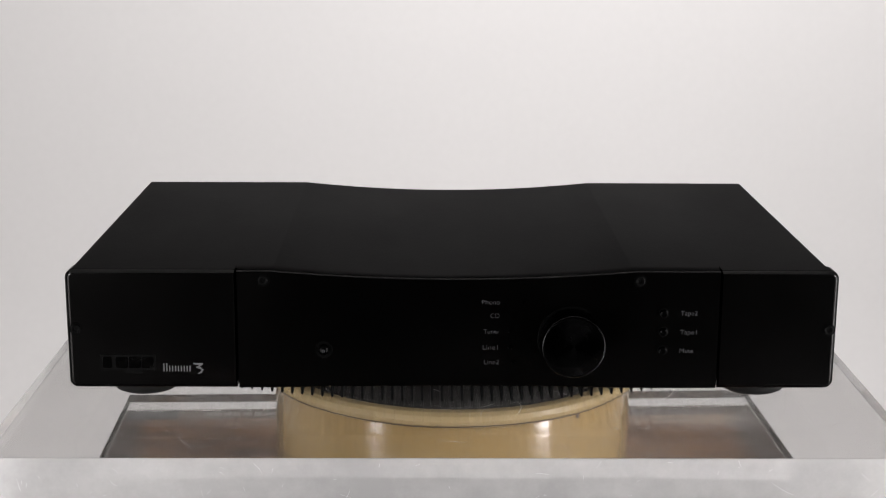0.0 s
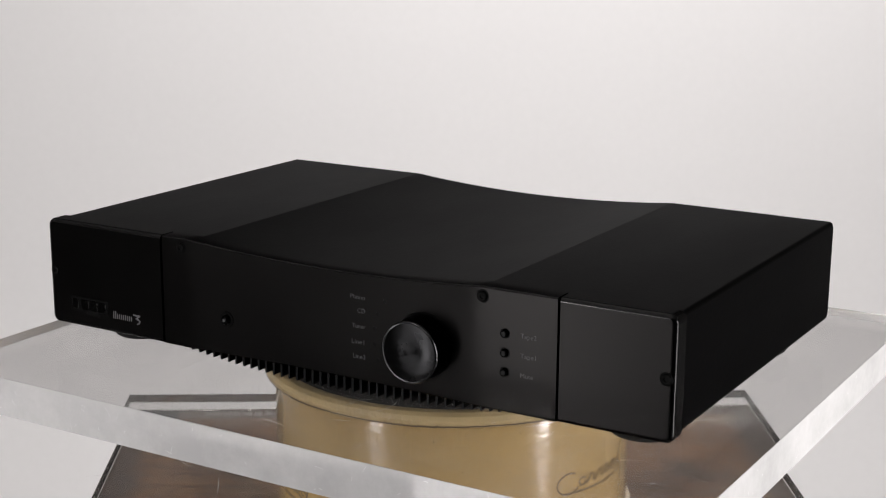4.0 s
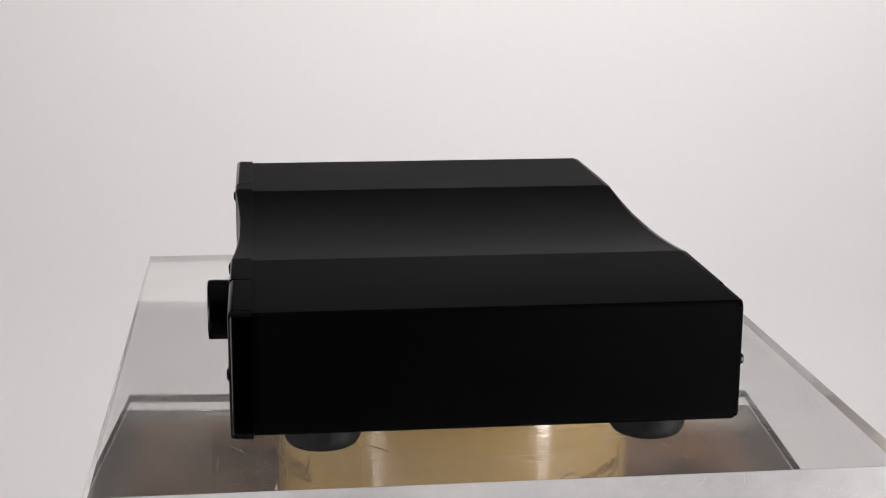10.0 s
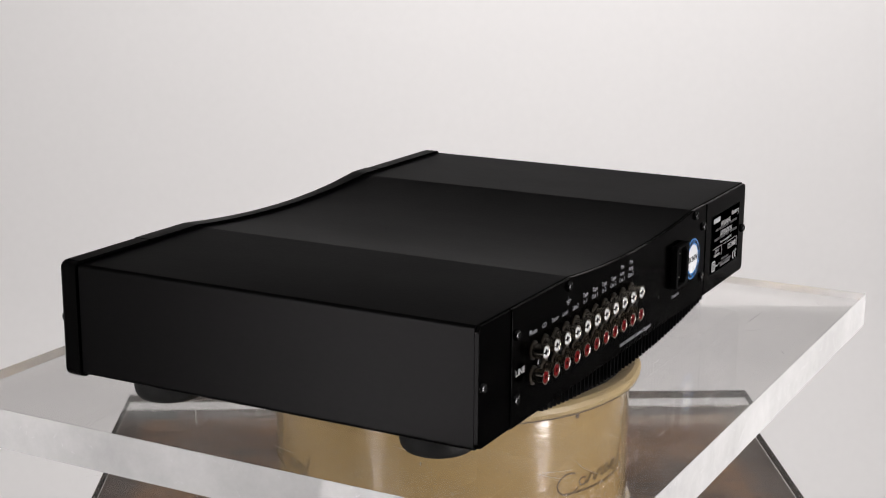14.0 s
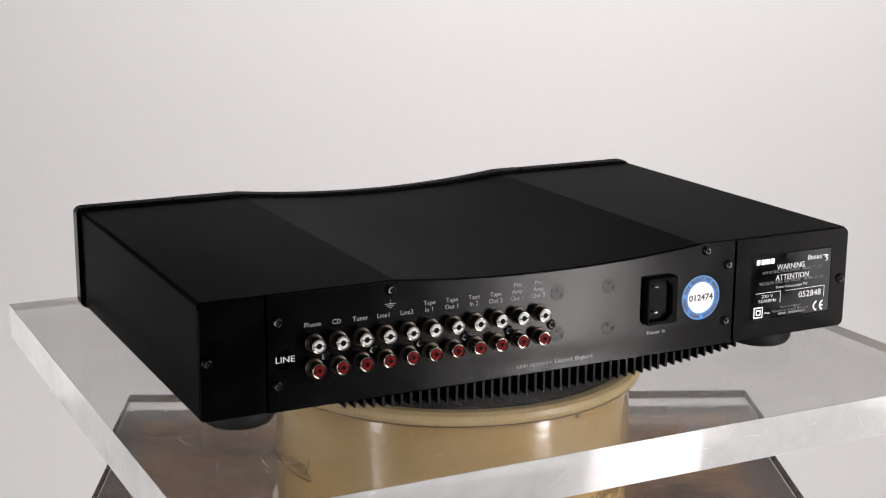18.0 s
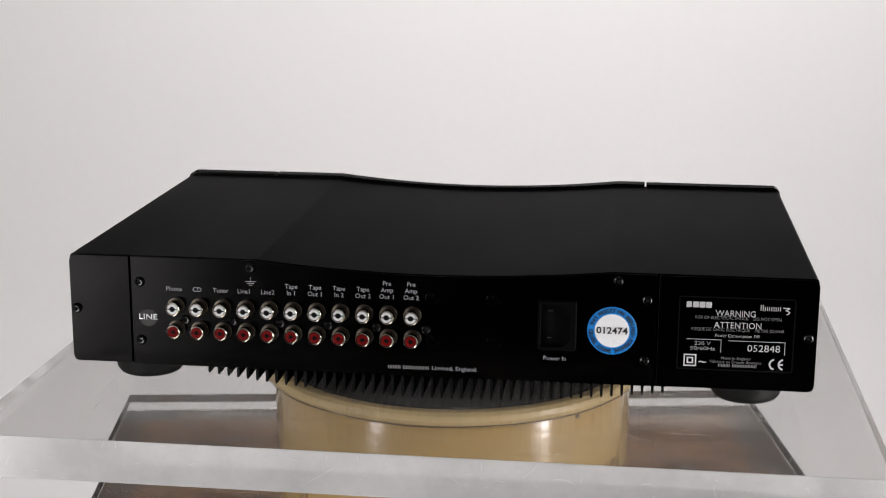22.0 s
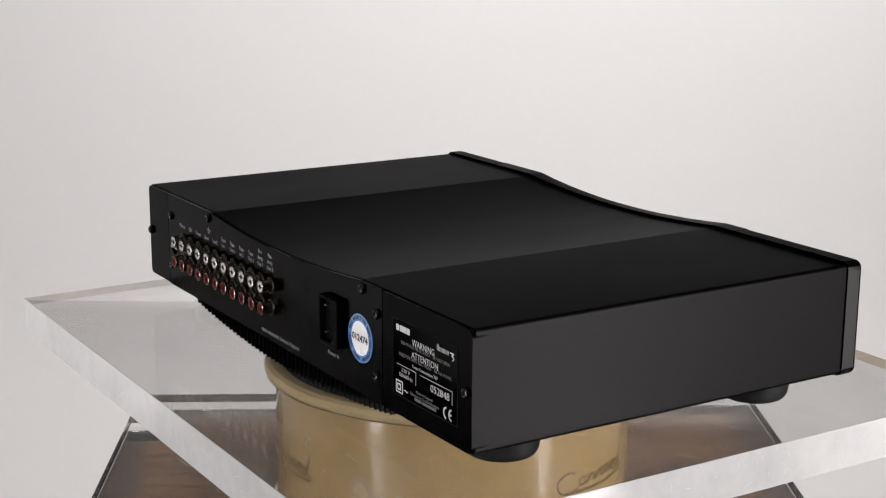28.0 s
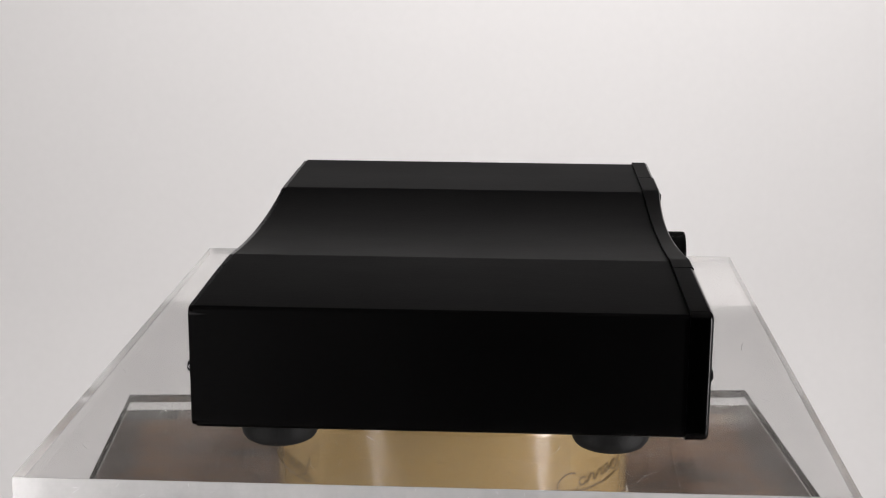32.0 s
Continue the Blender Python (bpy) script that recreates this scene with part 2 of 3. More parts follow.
def block(lo, hi, bevel=0.0, segs=2):
    bm = bmesh.new()
    bmesh.ops.create_cube(bm, size=1)
    lo, hi = Vector(lo), Vector(hi)
    for v in bm.verts:
        v.co = Vector([(lo[i] + hi[i]) / 2 + v.co[i] * (hi[i] - lo[i]) for i in range(3)])
    if bevel:
        bmesh.ops.bevel(bm, geom=list(bm.edges), offset=bevel, segments=segs, affect="EDGES", profile=0.5)
    return bm


def lathe(profile, n=48, close=True):
    """Rings of (radius, height) turned about z; ends at radius 0 close the form."""
    bm = bmesh.new()
    rings = []
    for r, z in profile:
        if r <= 1e-6:
            rings.append([bm.verts.new((0, 0, z))])
        else:
            rings.append([bm.verts.new((r * math.cos(2 * math.pi * i / n), r * math.sin(2 * math.pi * i / n), z)) for i in range(n)])
    for a, b in zip(rings, rings[1:]):
        for i in range(n):
            j = (i + 1) % n
            q = [a[i % len(a)], a[j % len(a)], b[j % len(b)], b[i % len(b)]]
            q = list(dict.fromkeys(q))
            if len(q) > 2:
                bm.faces.new(q)
    return bm


def inset(points, d):
    """An outline moved inwards by d, corner by corner."""
    out = []
    n = len(points)
    area = sum(points[i][0] * points[(i + 1) % n][1] - points[(i + 1) % n][0] * points[i][1] for i in range(n))
    side = 1 if area > 0 else -1
    for i in range(n):
        p, q, r = (Vector(points[k % n]) for k in (i - 1, i, i + 1))
        u, v = (q - p).normalized(), (r - q).normalized()
        a, b = Vector((-u.y, u.x)) * side, Vector((-v.y, v.x)) * side
        m = a + b
        out.append(tuple(q + m * (d * 2 / max(m.length_squared, 0.5))))
    return out


def slab(points, y0, y1, bevel=0.0, segs=2):
    """An outline in x and z drawn out from y0 to y1; the edges of the y0 face are rounded."""
    points = [p for i, p in enumerate(points) if math.dist(p, points[i - 1]) > 1e-6]
    bm = bmesh.new()
    s = 1 if y1 > y0 else -1
    loops = []
    if bevel:
        for k in range(segs + 1):
            t = math.pi / 2 * k / segs
            loops.append((inset(points, bevel * (1 - math.sin(t))), y0 + s * bevel * (1 - math.cos(t))))
    else:
        loops.append((points, y0))
    loops.append((points, y1))
    rings = [[bm.verts.new((x, y, z)) for x, z in pts] for pts, y in loops]
    bm.faces.new(rings[0])
    bm.faces.new(rings[-1][::-1])
    for a, b in zip(rings, rings[1:]):
        for i in range(len(a)):
            j = (i + 1) % len(a)
            bm.faces.new((a[j], a[i], b[i], b[j]))
    return bm


def rounded(x0, z0, x1, z1, r, corners="abcd", n=7):
    """A rectangle's outline; a to d are the rounded corners, from bottom left, anticlockwise."""
    pts = []
    for key, cx, cz, sx, sz, start in (("a", x0, z0, 1, 1, 180), ("b", x1, z0, -1, 1, 270), ("c", x1, z1, -1, -1, 0), ("d", x0, z1, 1, -1, 90)):
        if key in corners:
            for i in range(n + 1):
                t = radians(start + 90 * i / n)
                pts.append((cx + sx * r + r * math.cos(t), cz + sz * r + r * math.sin(t)))
        else:
            pts.append((cx, cz))
    return pts


def chamfered(x0, z0, x1, z1, c):
    """A rectangle's outline with two corners cut off at the low-x side."""
    return [(x0, z0 + c), (x0 + c, z0), (x1, z0), (x1, z1), (x0 + c, z1), (x0, z1 - c)]


def frame_ring(outer, inner, y0, y1):
    """A rim between two outlines, standing out from y0 to y1 with softened edges."""
    bm = bmesh.new()
    rings = []
    for pts, ys in ((outer, (y0, y1 - 0.0006, y1)), (inner, (y1, y1 - 0.0005, y0))):
        grown = [pts, pts, inset(pts, 0.0006)] if pts is outer else [inset(pts, -0.0004), pts, pts]
        rings.append([[bm.verts.new((x, y, z)) for x, z in g] for g, y in zip(grown, ys)])
    for loops in rings:
        for a, b in zip(loops, loops[1:]):
            for i in range(len(a)):
                j = (i + 1) % len(a)
                bm.faces.new((a[i], a[j], b[j], b[i]))
    ends = [bm.edges.get((r[i], r[(i + 1) % len(r)])) for r in (rings[0][2], rings[1][0]) for i in range(len(r))]
    bmesh.ops.bridge_loops(bm, edges=ends)
    return bm


def writing(body, size, x, z, y, parent, mat, rear=False, align="CENTER", name="lettering", squeeze=1.0, turn=0.0, depth=0.00008, width=0.0, weight=-0.006):
    curve = bpy.data.curves.new("letters", "FONT")
    curve.body, curve.size, curve.align_x, curve.align_y = body, size, align, "CENTER"
    curve.extrude, curve.resolution_u, curve.offset = depth, 3, weight * size
    tmp = new("letters", curve)
    me = bpy.data.meshes.new_from_object(tmp)
    bpy.data.objects.remove(tmp)
    if width:
        xs = [v.co.x for v in me.vertices]
        squeeze = width / (max(xs) - min(xs))
    me.transform(Matrix.Diagonal((squeeze, 1, 1, 1)))
    me.materials.clear()
    me.materials.append(mat)
    ob = new(name, me)
    ob.parent = parent
    ob.matrix_basis = Matrix.Translation((x, y, z)) @ pose(0, 0, 0, 90, 0, 180 if rear else 0) @ pose(0, 0, 0, 0, 0, turn)
    return ob


def bars(widths, high, x, z, y, parent, mat, rear=False, gap=0.35, name="lettering"):
    """Plain bars in a row, one for each letter, from x on."""
    bm = bmesh.new()
    s = -1 if rear else 1
    at = x
    for w in widths:
        if w > 0:
            one = block((min(at, at + s * w), y - 0.0001, z - high / 2), (max(at, at + s * w), y + 0.0001, z + high / 2))
            me = bpy.data.meshes.new("bar")
            one.to_mesh(me)
            one.free()
            bm.from_mesh(me)
            bpy.data.meshes.remove(me)
        at += s * (abs(w) + gap * high)
    return part(name, bm, mat, parent, smooth=0)


# ---- the room ----
def wall(name, lo, hi, mat):
    ob = new(name, mesh_of(block(lo, hi), mat, 0))
    return tagged(ob, kind="structure")


def backdrop():
    """White paper that hangs behind the stand and sweeps forward at the floor."""
    bm = bmesh.new()
    prof = [(1.95, 0.50 - 0.16 * i) for i in range(6)] + [(1.95 - 0.5 * (1 - math.cos(t)), -0.45 - 0.5 * math.sin(t)) for t in [math.pi / 2 * k / 12 for k in range(1, 13)]] + [(1.0, -0.95), (0.3, -0.95), (-0.9, -0.95)]
    rows = [[bm.verts.new((x, y, z)) for x in (-2.4, -0.8, 0.8, 2.4)] for y, z in prof]
    for a, b in zip(rows, rows[1:]):
        for i in range(3):
            bm.faces.new((a[i], a[i + 1], b[i + 1], b[i]))
    ext = bmesh.ops.extrude_face_region(bm, geom=list(bm.faces))
    for v in [g for g in ext["geom"] if isinstance(g, bmesh.types.BMVert)]:
        v.co += Vector((0, 0.004, -0.004))
    ob = new("backdrop", mesh_of(bm, WALL, 60))
    return tagged(ob, "plain white paper studio backdrop behind the stand", "backdrop", kind="structure")


backdrop()
tagged(wall("floor", (-2.6, -2.8, -1.1), (2.6, 2.2, -0.96), FLOOR), "dark studio floor", "floor")
tagged(wall("ceiling", (-2.6, -2.8, 2.0), (2.6, 2.2, 2.1), CEIL), "grey studio ceiling", "ceiling")
tagged(wall("wall_north", (-2.6, 2.1, -0.96), (2.6, 2.2, 2.0), DIM_WALL), "grey studio wall", "wall")
tagged(wall("wall_south", (-2.6, -2.8, -0.96), (2.6, -2.7, 2.0), DARK_WALL), "dark studio wall", "wall")
tagged(wall("wall_west", (-2.6, -2.7, -0.96), (-2.5, 2.1, 2.0), SIDE_WALL), "pale grey studio wall", "wall")
tagged(wall("wall_east", (2.5, -2.7, -0.96), (2.6, 2.1, 2.0), SIDE_WALL), "pale grey studio wall", "wall")


# ---- the stand: wooden plinth, clear block, tin ----
STAND = pose(0.0005, 0.0, 0, 0, 0, 2.7)
SLAB_TOP, SLAB_BOTTOM = -0.15, -0.175


def wooden_stand():
    st = thing("wooden_stand", "brown stained wooden stand with dark worn edging under clear acrylic", "stand")
    st.matrix_basis = STAND @ pose(0, 0, -0.955)
    up = 0.955
    z1 = SLAB_BOTTOM - 0.0005 + up
    part("panel", block((-0.2564, -0.2775, z1 - 0.03), (0.2564, 0.2145, z1), 0.0006), PLANK, st, "brown grained wooden top with dark worn borders")
    part("corner_plate", block((-0.2545, 0.1905, z1), (-0.2130, 0.2125, z1 + 0.0003)), RUBBER, st, "dark patch at the corner", smooth=0)
    part("body", block((-0.235, -0.24, 0), (0.235, 0.19, z1 - 0.0352), 0.002), EDGE, st, "dark wooden body")
    part("border_strip", block((-0.2125, 0.1930, z1), (0.2545, 0.2125, z1 + 0.00025)), EDGE, st, "dark painted strip along the back edge", smooth=0)
    bars([0.006, 0.005, 0.006, 0.005, 0.007, 0.006, 0.007, 0.007, 0.004, 0.006, 0.006, 0.004, 0.006, 0.006], 0.0065, -0.192, 0, 0, st, STEEL).matrix_basis = pose(0, 0.2015, z1 + 0.0004, -90, 0, 0)
    return st


def scratches(bm, n, wx, wy, z, seed, longest=0.03, wide=0.00018):
    rng = random.Random(seed)
    for _ in range(n):
        x, y, a = rng.uniform(-wx, wx), rng.uniform(-wy, wy), rng.uniform(0, math.pi)
        length, bend = longest * rng.random() ** 2.5 + 0.002, rng.uniform(-0.25, 0.25)
        pts = []
        for k in range(5):
            pts.append((x, y))
            x, y, a = x + math.cos(a) * length / 4, y + math.sin(a) * length / 4, a + bend
        w = wide * rng.uniform(0.4, 1.1)
        row = []
        for k, (px, py) in enumerate(pts):
            q = pts[min(k + 1, 4)] if k < 4 else (2 * px - pts[3][0], 2 * py - pts[3][1])
            d = Vector((q[0] - px, q[1] - py, 0)).normalized()
            s = Vector((-d.y, d.x, 0)) * w * (0.25 if k in (0, 4) else 1)
            row.append((bm.verts.new(Vector((px, py, z)) + s), bm.verts.new(Vector((px, py, z)) - s)))
        for p0, p1 in zip(row, row[1:]):
            bm.faces.new((p0[0], p0[1], p1[1], p1[0]))
    return bm


def edge_faces(ob):
    """Gives a sheet's side faces acrylic whitened in place of the light carried inside."""
    ob.data.materials.append(RIM)
    for f in ob.data.polygons:
        if abs(f.normal.z) < 0.95:
            f.material_index = 1


def clear_block():
    bl = thing("acrylic_block", "thick clear acrylic sheet with scuffs lying on the wooden stand", "sheet")
    bl.matrix_basis = STAND @ pose(0, 0, SLAB_BOTTOM)
    body = part("sheet", block((-0.257, -0.278, 0), (0.257, 0.230, SLAB_TOP - SLAB_BOTTOM), 0.0008), CLEAR2, bl, smooth=0)
    body.visible_shadow = False
    tagged(part("scratch", scratches(scratches(bmesh.new(), 120, 0.24, 0.22, SLAB_TOP - SLAB_BOTTOM + 0.0001, 5, 0.04, 0.00024), 350, 0.24, 0.22, SLAB_TOP - SLAB_BOTTOM + 0.0001, 6, 0.015, 0.00008), SCRATCH, bl, smooth=0), kind="stuff")
    return bl


RIM_TOP = -0.0419


def ribbon(path, wide, radius):
    """A flat inked line on the round wall: path of (degrees, height)."""
    bm = bmesh.new()
    rows = []
    for k, (a, z) in enumerate(path):
        b = path[min(k + 1, len(path) - 1)] if k + 1 < len(path) else path[k]
        c = path[k - 1] if k else path[k]
        dx, dz = radians(b[0] - c[0]) * radius, b[1] - c[1]
        n = math.hypot(dx, dz) or 1
        w = wide * (0.5 if k in (0, len(path) - 1) else 1) / 2
        pts = []
        for s in (1, -1):
            aa, zz = radians(a) - s * dz / n * w / radius, z + s * dx / n * w
            pts.append(bm.verts.new((radius * math.sin(aa), -radius * math.cos(aa), zz)))
        rows.append(pts)
    for p0, p1 in zip(rows, rows[1:]):
        bm.faces.new((p0[0], p0[1], p1[1], p1[0]))
    return bm


def storage_tin():
    base = SLAB_TOP
    tin = thing("storage_tin", "round cream enamel tin with rolled rim and brown script marks", "tin", (0, 0, base))
    h = RIM_TOP - base
    R = 0.1185
    part("body", lathe([(0, 0.0), (R - 0.002, 0.0), (R, 0.002), (R, h * 0.3), (R, h * 0.6), (R, h - 0.0102), (0.1, h - 0.0110), (0, h - 0.0110)], 128), CREAM, tin)
    bead = [(0.112, h - 0.0098), (R + 0.0015, h - 0.0102), (R + 0.0048, h - 0.0094), (R + 0.0066, h - 0.0074), (R + 0.0071, h - 0.0050), (R + 0.0060, h - 0.0022), (R + 0.0035, h - 0.0004), (R - 0.0005, h), (R - 0.0035, h - 0.0008), (R - 0.0050, h - 0.0030), (0.112, h - 0.0050), (0.112, h - 0.0098)]
    part("rim", lathe(bead, 128), CREAM_RIM, tin, "cream rolled rim")
    rng = random.Random(3)
    # Worn seam; the shade of the gap under the rim is in its colour.
    seam = [(a, h - 0.0081 + 0.00025 * math.sin(a / 7) + 0.0001 * math.sin(a * 1.3)) for a in range(-86, 88, 2)]
    part("seam", ribbon(seam, 0.0007, R + 0.0067), DARK_MARK, tin, "dark worn seam line with the rim gap's shade in its colour")
    for a, z, s in ((40.5, h - 0.0128, 0.0020), (-4.0, h - 0.0074, 0.0008), (17.0, h - 0.0400, 0.0006)):
        rr = R + 0.0003 if z < h - 0.011 else R + 0.0075
        chip = lathe([(0, 0.0003), (s * 0.6, 0.0003), (s, 0), (0, 0)], 7)
        for v in chip.verts:
            v.co.x *= rng.uniform(0.6, 1.2)
        part("paint_chip", chip, DARK_MARK, tin, "small dark paint chip", (rr * math.sin(radians(a)), -rr * math.cos(radians(a)), z), (90, 0, a))
    part("foot_rim", lathe([(R - 0.003, 0.0005), (R + 0.002, 0.0), (R + 0.0045, 0.0015), (R + 0.005, 0.0045), (R + 0.0035, 0.0080), (R, 0.0095)], 128), CREAM, tin, "cream rolled foot rim")
    # script mark, drawn as looping strokes with a swash below
    for start in (33.5, -81.0):
        bow = [(start + 4.2 + 4.4 * math.cos(t), 0.0525 + 0.0068 * math.sin(t)) for t in [0.9 + 4.9 * k / 40 for k in range(41)]]
        part("script_mark", ribbon(bow, 0.0013, R + 0.0002), GOLD_INK, tin, "brown open loop of the mark")
        line = []
        for cell, oval in enumerate((1, 0, 0, 1, 0)):
            at, z0 = start + 8.6 + 4.1 * cell, 0.0492 + 0.0004 * cell
            if oval:
                line += [(at + 1.5 + 1.5 * math.cos(t), z0 + 0.0024 + 0.0025 * math.sin(t)) for t in [0.5 + 5.8 * k / 16 for k in range(17)]] + [(at + 3.2, z0 + 0.0003), (at + 3.8, z0)]
            else:
                line += [(at + 0.6, z0 + 0.0030), (at + 1.0, z0 + 0.0052), (at + 1.5, z0 + 0.0044), (at + 2.5, z0 + 0.0046), (at + 2.6, z0 + 0.0030), (at + 2.5, z0 + 0.0008), (at + 3.1, z0), (at + 3.8, z0 + 0.0004)]
        part("script_mark", ribbon(line, 0.0012, R + 0.0002), GOLD_INK, tin, "brown looping script mark")
        stem = [(start + 28 + 2.2 * math.cos(t), 0.0515 + 0.0028 * math.sin(t)) for t in [0.4 + 5.6 * k / 24 for k in range(25)]] + [(start + 31.0, 0.0565), (start + 32.2, 0.0612), (start + 31.2, 0.0560), (start + 30.4, 0.0500)]
        part("script_mark", ribbon(stem, 0.0012, R + 0.0002), GOLD_INK, tin, "brown tall stroke of the mark")
        swash = [(start + 2 + 30 * k / 30, 0.0465 - 0.0012 * math.sin(k / 30 * 3)) for k in range(31)] + [(start + 33.2, 0.0478), (start + 32.6, 0.0494), (start + 30.8, 0.0496)]
        part("swash", ribbon(swash, 0.0014, R + 0.0002), GOLD_INK, tin, "brown swash line")
    return tin


wooden_stand()
clear_block()
storage_tin()

# ---- the turning part ----
PLATE_TOP, PLATE_BOTTOM = -0.0167, -0.0413


def platter():
    pl = new("turntable_platter", mesh_of(lathe([(0, -0.010), (0.105, -0.010), (0.1115, -0.009), (0.1125, -0.0045), (0.1115, -0.0012), (0.109, -0.0006), (0, -0.0006)], 96), MAT, 40))
    pl.location = (0, 0, PLATE_BOTTOM)
    return tagged(pl, "dark grey felt-topped motor platter set in the tin", "turntable")


def clear_plate():
    pl = thing("acrylic_plate", "thick clear acrylic plate with scratches turning on the tin", "plate", (0, 0, PLATE_BOTTOM))
    t = PLATE_TOP - PLATE_BOTTOM
    body = part("sheet", block((-0.2568, -0.2163, 0), (0.2495, 0.2143, t), 0.0003), CLEAR, pl, smooth=0)
    edge_faces(body)
    body.visible_shadow = False
    tagged(part("scratch", scratches(scratches(bmesh.new(), 110, 0.235, 0.2, t + 0.0001, 11), 500, 0.24, 0.205, t + 0.0001, 12, 0.012, 0.00007), SCRATCH, pl, smooth=0), kind="stuff")
    for k, (mid_x, mid_y, half, turn) in enumerate(((-0.0036, -0.2165, 0.24, 0), (-0.0036, 0.2145, 0.24, 180), (0.2497, -0.001, 0.20, 90), (-0.2570, -0.001, 0.20, -90))):
        hairs = scratches(scratches(bmesh.new(), 7, half, t * 0.45, 0.0, 40 + k, 0.022, 0.00014), 40, half, t * 0.45, 0.0, 50 + k, 0.006, 0.00012)
        hairs.transform(Matrix.Translation((mid_x, mid_y, t / 2)) @ pose(0, 0, 0, 0, 0, turn) @ pose(0, 0, 0, 90))
        bmesh.ops.delete(hairs, geom=[v for v in hairs.verts if not 0.0004 < v.co.z < t - 0.0004], context="VERTS")
        tagged(part("edge_scratch", hairs, HAIR, pl, smooth=0), kind="stuff")
    rng = random.Random(21)
    grit = bmesh.new()
    for _ in range(60):
        x, y, r = rng.uniform(-0.24, 0.235), rng.uniform(-0.205, 0.2), rng.uniform(0.0002, 0.0007)
        ring = [grit.verts.new((x + r * rng.uniform(0.6, 1.3) * math.cos(k * 1.2566), y + r * rng.uniform(0.6, 1.3) * math.sin(k * 1.2566), t + 0.00012)) for k in range(5)]
        grit.faces.new(ring)
    tagged(part("dirt_speck", scratches(grit, 45, 0.235, 0.2, t + 0.00012, 31, 0.014, 0.00010), DARK_MARK, pl, smooth=0), kind="stuff")
    return pl


X0, X1, XC = -0.2222, 0.2167, -0.0025
FOOT = 0.0167


def top_z(x, z, dip=0.0054, half=0.103):
    u = (x - XC) / half
    return z - (dip * (1 - u * u) if abs(u) < 1 else 0)


def outline(x0, x1, z0, z1, r=0.003, corners="ad", steps=40):
    """A panel's outline whose upper edge follows the shallow dip in the top."""
    pts = []
    base = rounded(x0, z0, x1, z1, r, corners)
    for p in base:
        pts.append(p)
        # between the upper right corner and the upper left corner
    top_right = [p for p in base if p[1] > z1 - r - 1e-6 and p[0] > (x0 + x1) / 2]
    top_left = [p for p in base if p[1] > z1 - r - 1e-6 and p[0] <= (x0 + x1) / 2]
    low = [p for p in base if p[1] <= z1 - r - 1e-6]
    xa, xb = top_right[-1][0], top_left[0][0]
    xs = sorted({XC + 0.103 * (i / (steps / 2) - 1) for i in range(steps + 1)}, reverse=True)
    mid = [(x, top_z(x, z1)) for x in xs if xb + 0.001 < x < xa - 0.001]
    tr = [(x, z - (z1 - top_z(x, z1))) for x, z in top_right]
    tl = [(x, z - (z1 - top_z(x, z1))) for x, z in top_left]
    bottom_left = [p for p in low if p[0] <= (x0 + x1) / 2]
    bottom_right = [p for p in low if p[0] > (x0 + x1) / 2]
    return bottom_left + bottom_right + tr + mid + tl


def hollow_depth(x, deep=0.0035, half=0.1013, soft=0.00035):
    """How far the centre face is hollowed at x; it runs out softly into the flat ends."""
    d = deep * (1 - ((x - XC) / half) ** 2)
    return (d + math.sqrt(d * d + soft * soft)) / 2


def face_piece(x0, x1, front, back, z0, z1, n=120, r=0.0016):
    """The centre of the fascia under the dipped top, its face hollowed about a vertical axis."""
    bm = bmesh.new()
    rings = []
    for i in range(n + 1):
        x = x0 + (x1 - x0) * i / n
        y, top = front + hollow_depth(x), top_z(x, z1)
        pts = [(back, z0)]
        pts += [(y + r - r * math.sin(t), z0 + r - r * math.cos(t)) for t in [math.pi / 2 * k / 4 for k in range(5)]]
        pts += [(y + r - r * math.cos(t), top - r + r * math.sin(t)) for t in [math.pi / 2 * k / 4 for k in range(5)]]
        pts += [(back, top)]
        rings.append([bm.verts.new((x, py, pz)) for py, pz in pts])
    for a, b in zip(rings, rings[1:]):
        for i in range(len(a)):
            j = (i + 1) % len(a)
            bm.faces.new((a[i], a[j], b[j], b[i]))
    bm.faces.new(rings[0])
    bm.faces.new(rings[-1][::-1])
    return bm


def name_strokes(parent, y, mat, x, z, width, rear):
    """A maker's word kept as plain upright strokes: one tall, four short pairs."""
    s = -1 if rear else 1
    cell = width / 5
    for k in range(5):
        high = width * (0.29 if k == 0 else 0.20)
        for at in (0.08, 0.58):
            x0 = x + s * cell * (k + at)
            part("name_stroke", block((min(x0, x0 + s * cell * 0.2), y - 0.0001, z - width * 0.14), (max(x0, x0 + s * cell * 0.2), y + 0.0001, z - width * 0.14 + high)), mat, parent, smooth=0)


def curl_mark(x, z, wide, high, s):
    """The outline of a small curled mark."""
    out = [(0.05, 1.0), (0.95, 0.98), (0.90, 0.82), (0.62, 0.66), (0.98, 0.42), (0.80, 0.12), (0.45, 0.0), (0.50, 0.10), (0.72, 0.26), (0.76, 0.42), (0.30, 0.60), (0.62, 0.80), (0.08, 0.88)]
    return [(x + s * wide * a, z - high * (1 - b)) for a, b in out]


def screw_meshes():
    head = lathe([(0, 0.0006), (0.0011, 0.0006), (0.00125, 0.0018), (0.0019, 0.0019), (0.0026, 0.0015), (0.0030, 0.0007), (0.0031, 0.0), (0, 0)], 20)
    hexa = lathe([(0, 0.0007), (0.00115, 0.00075), (0.00115, 0.0017), (0, 0.00172)], 6)
    return mesh_of(head, SCREW), mesh_of(hexa, HOLE, 0)


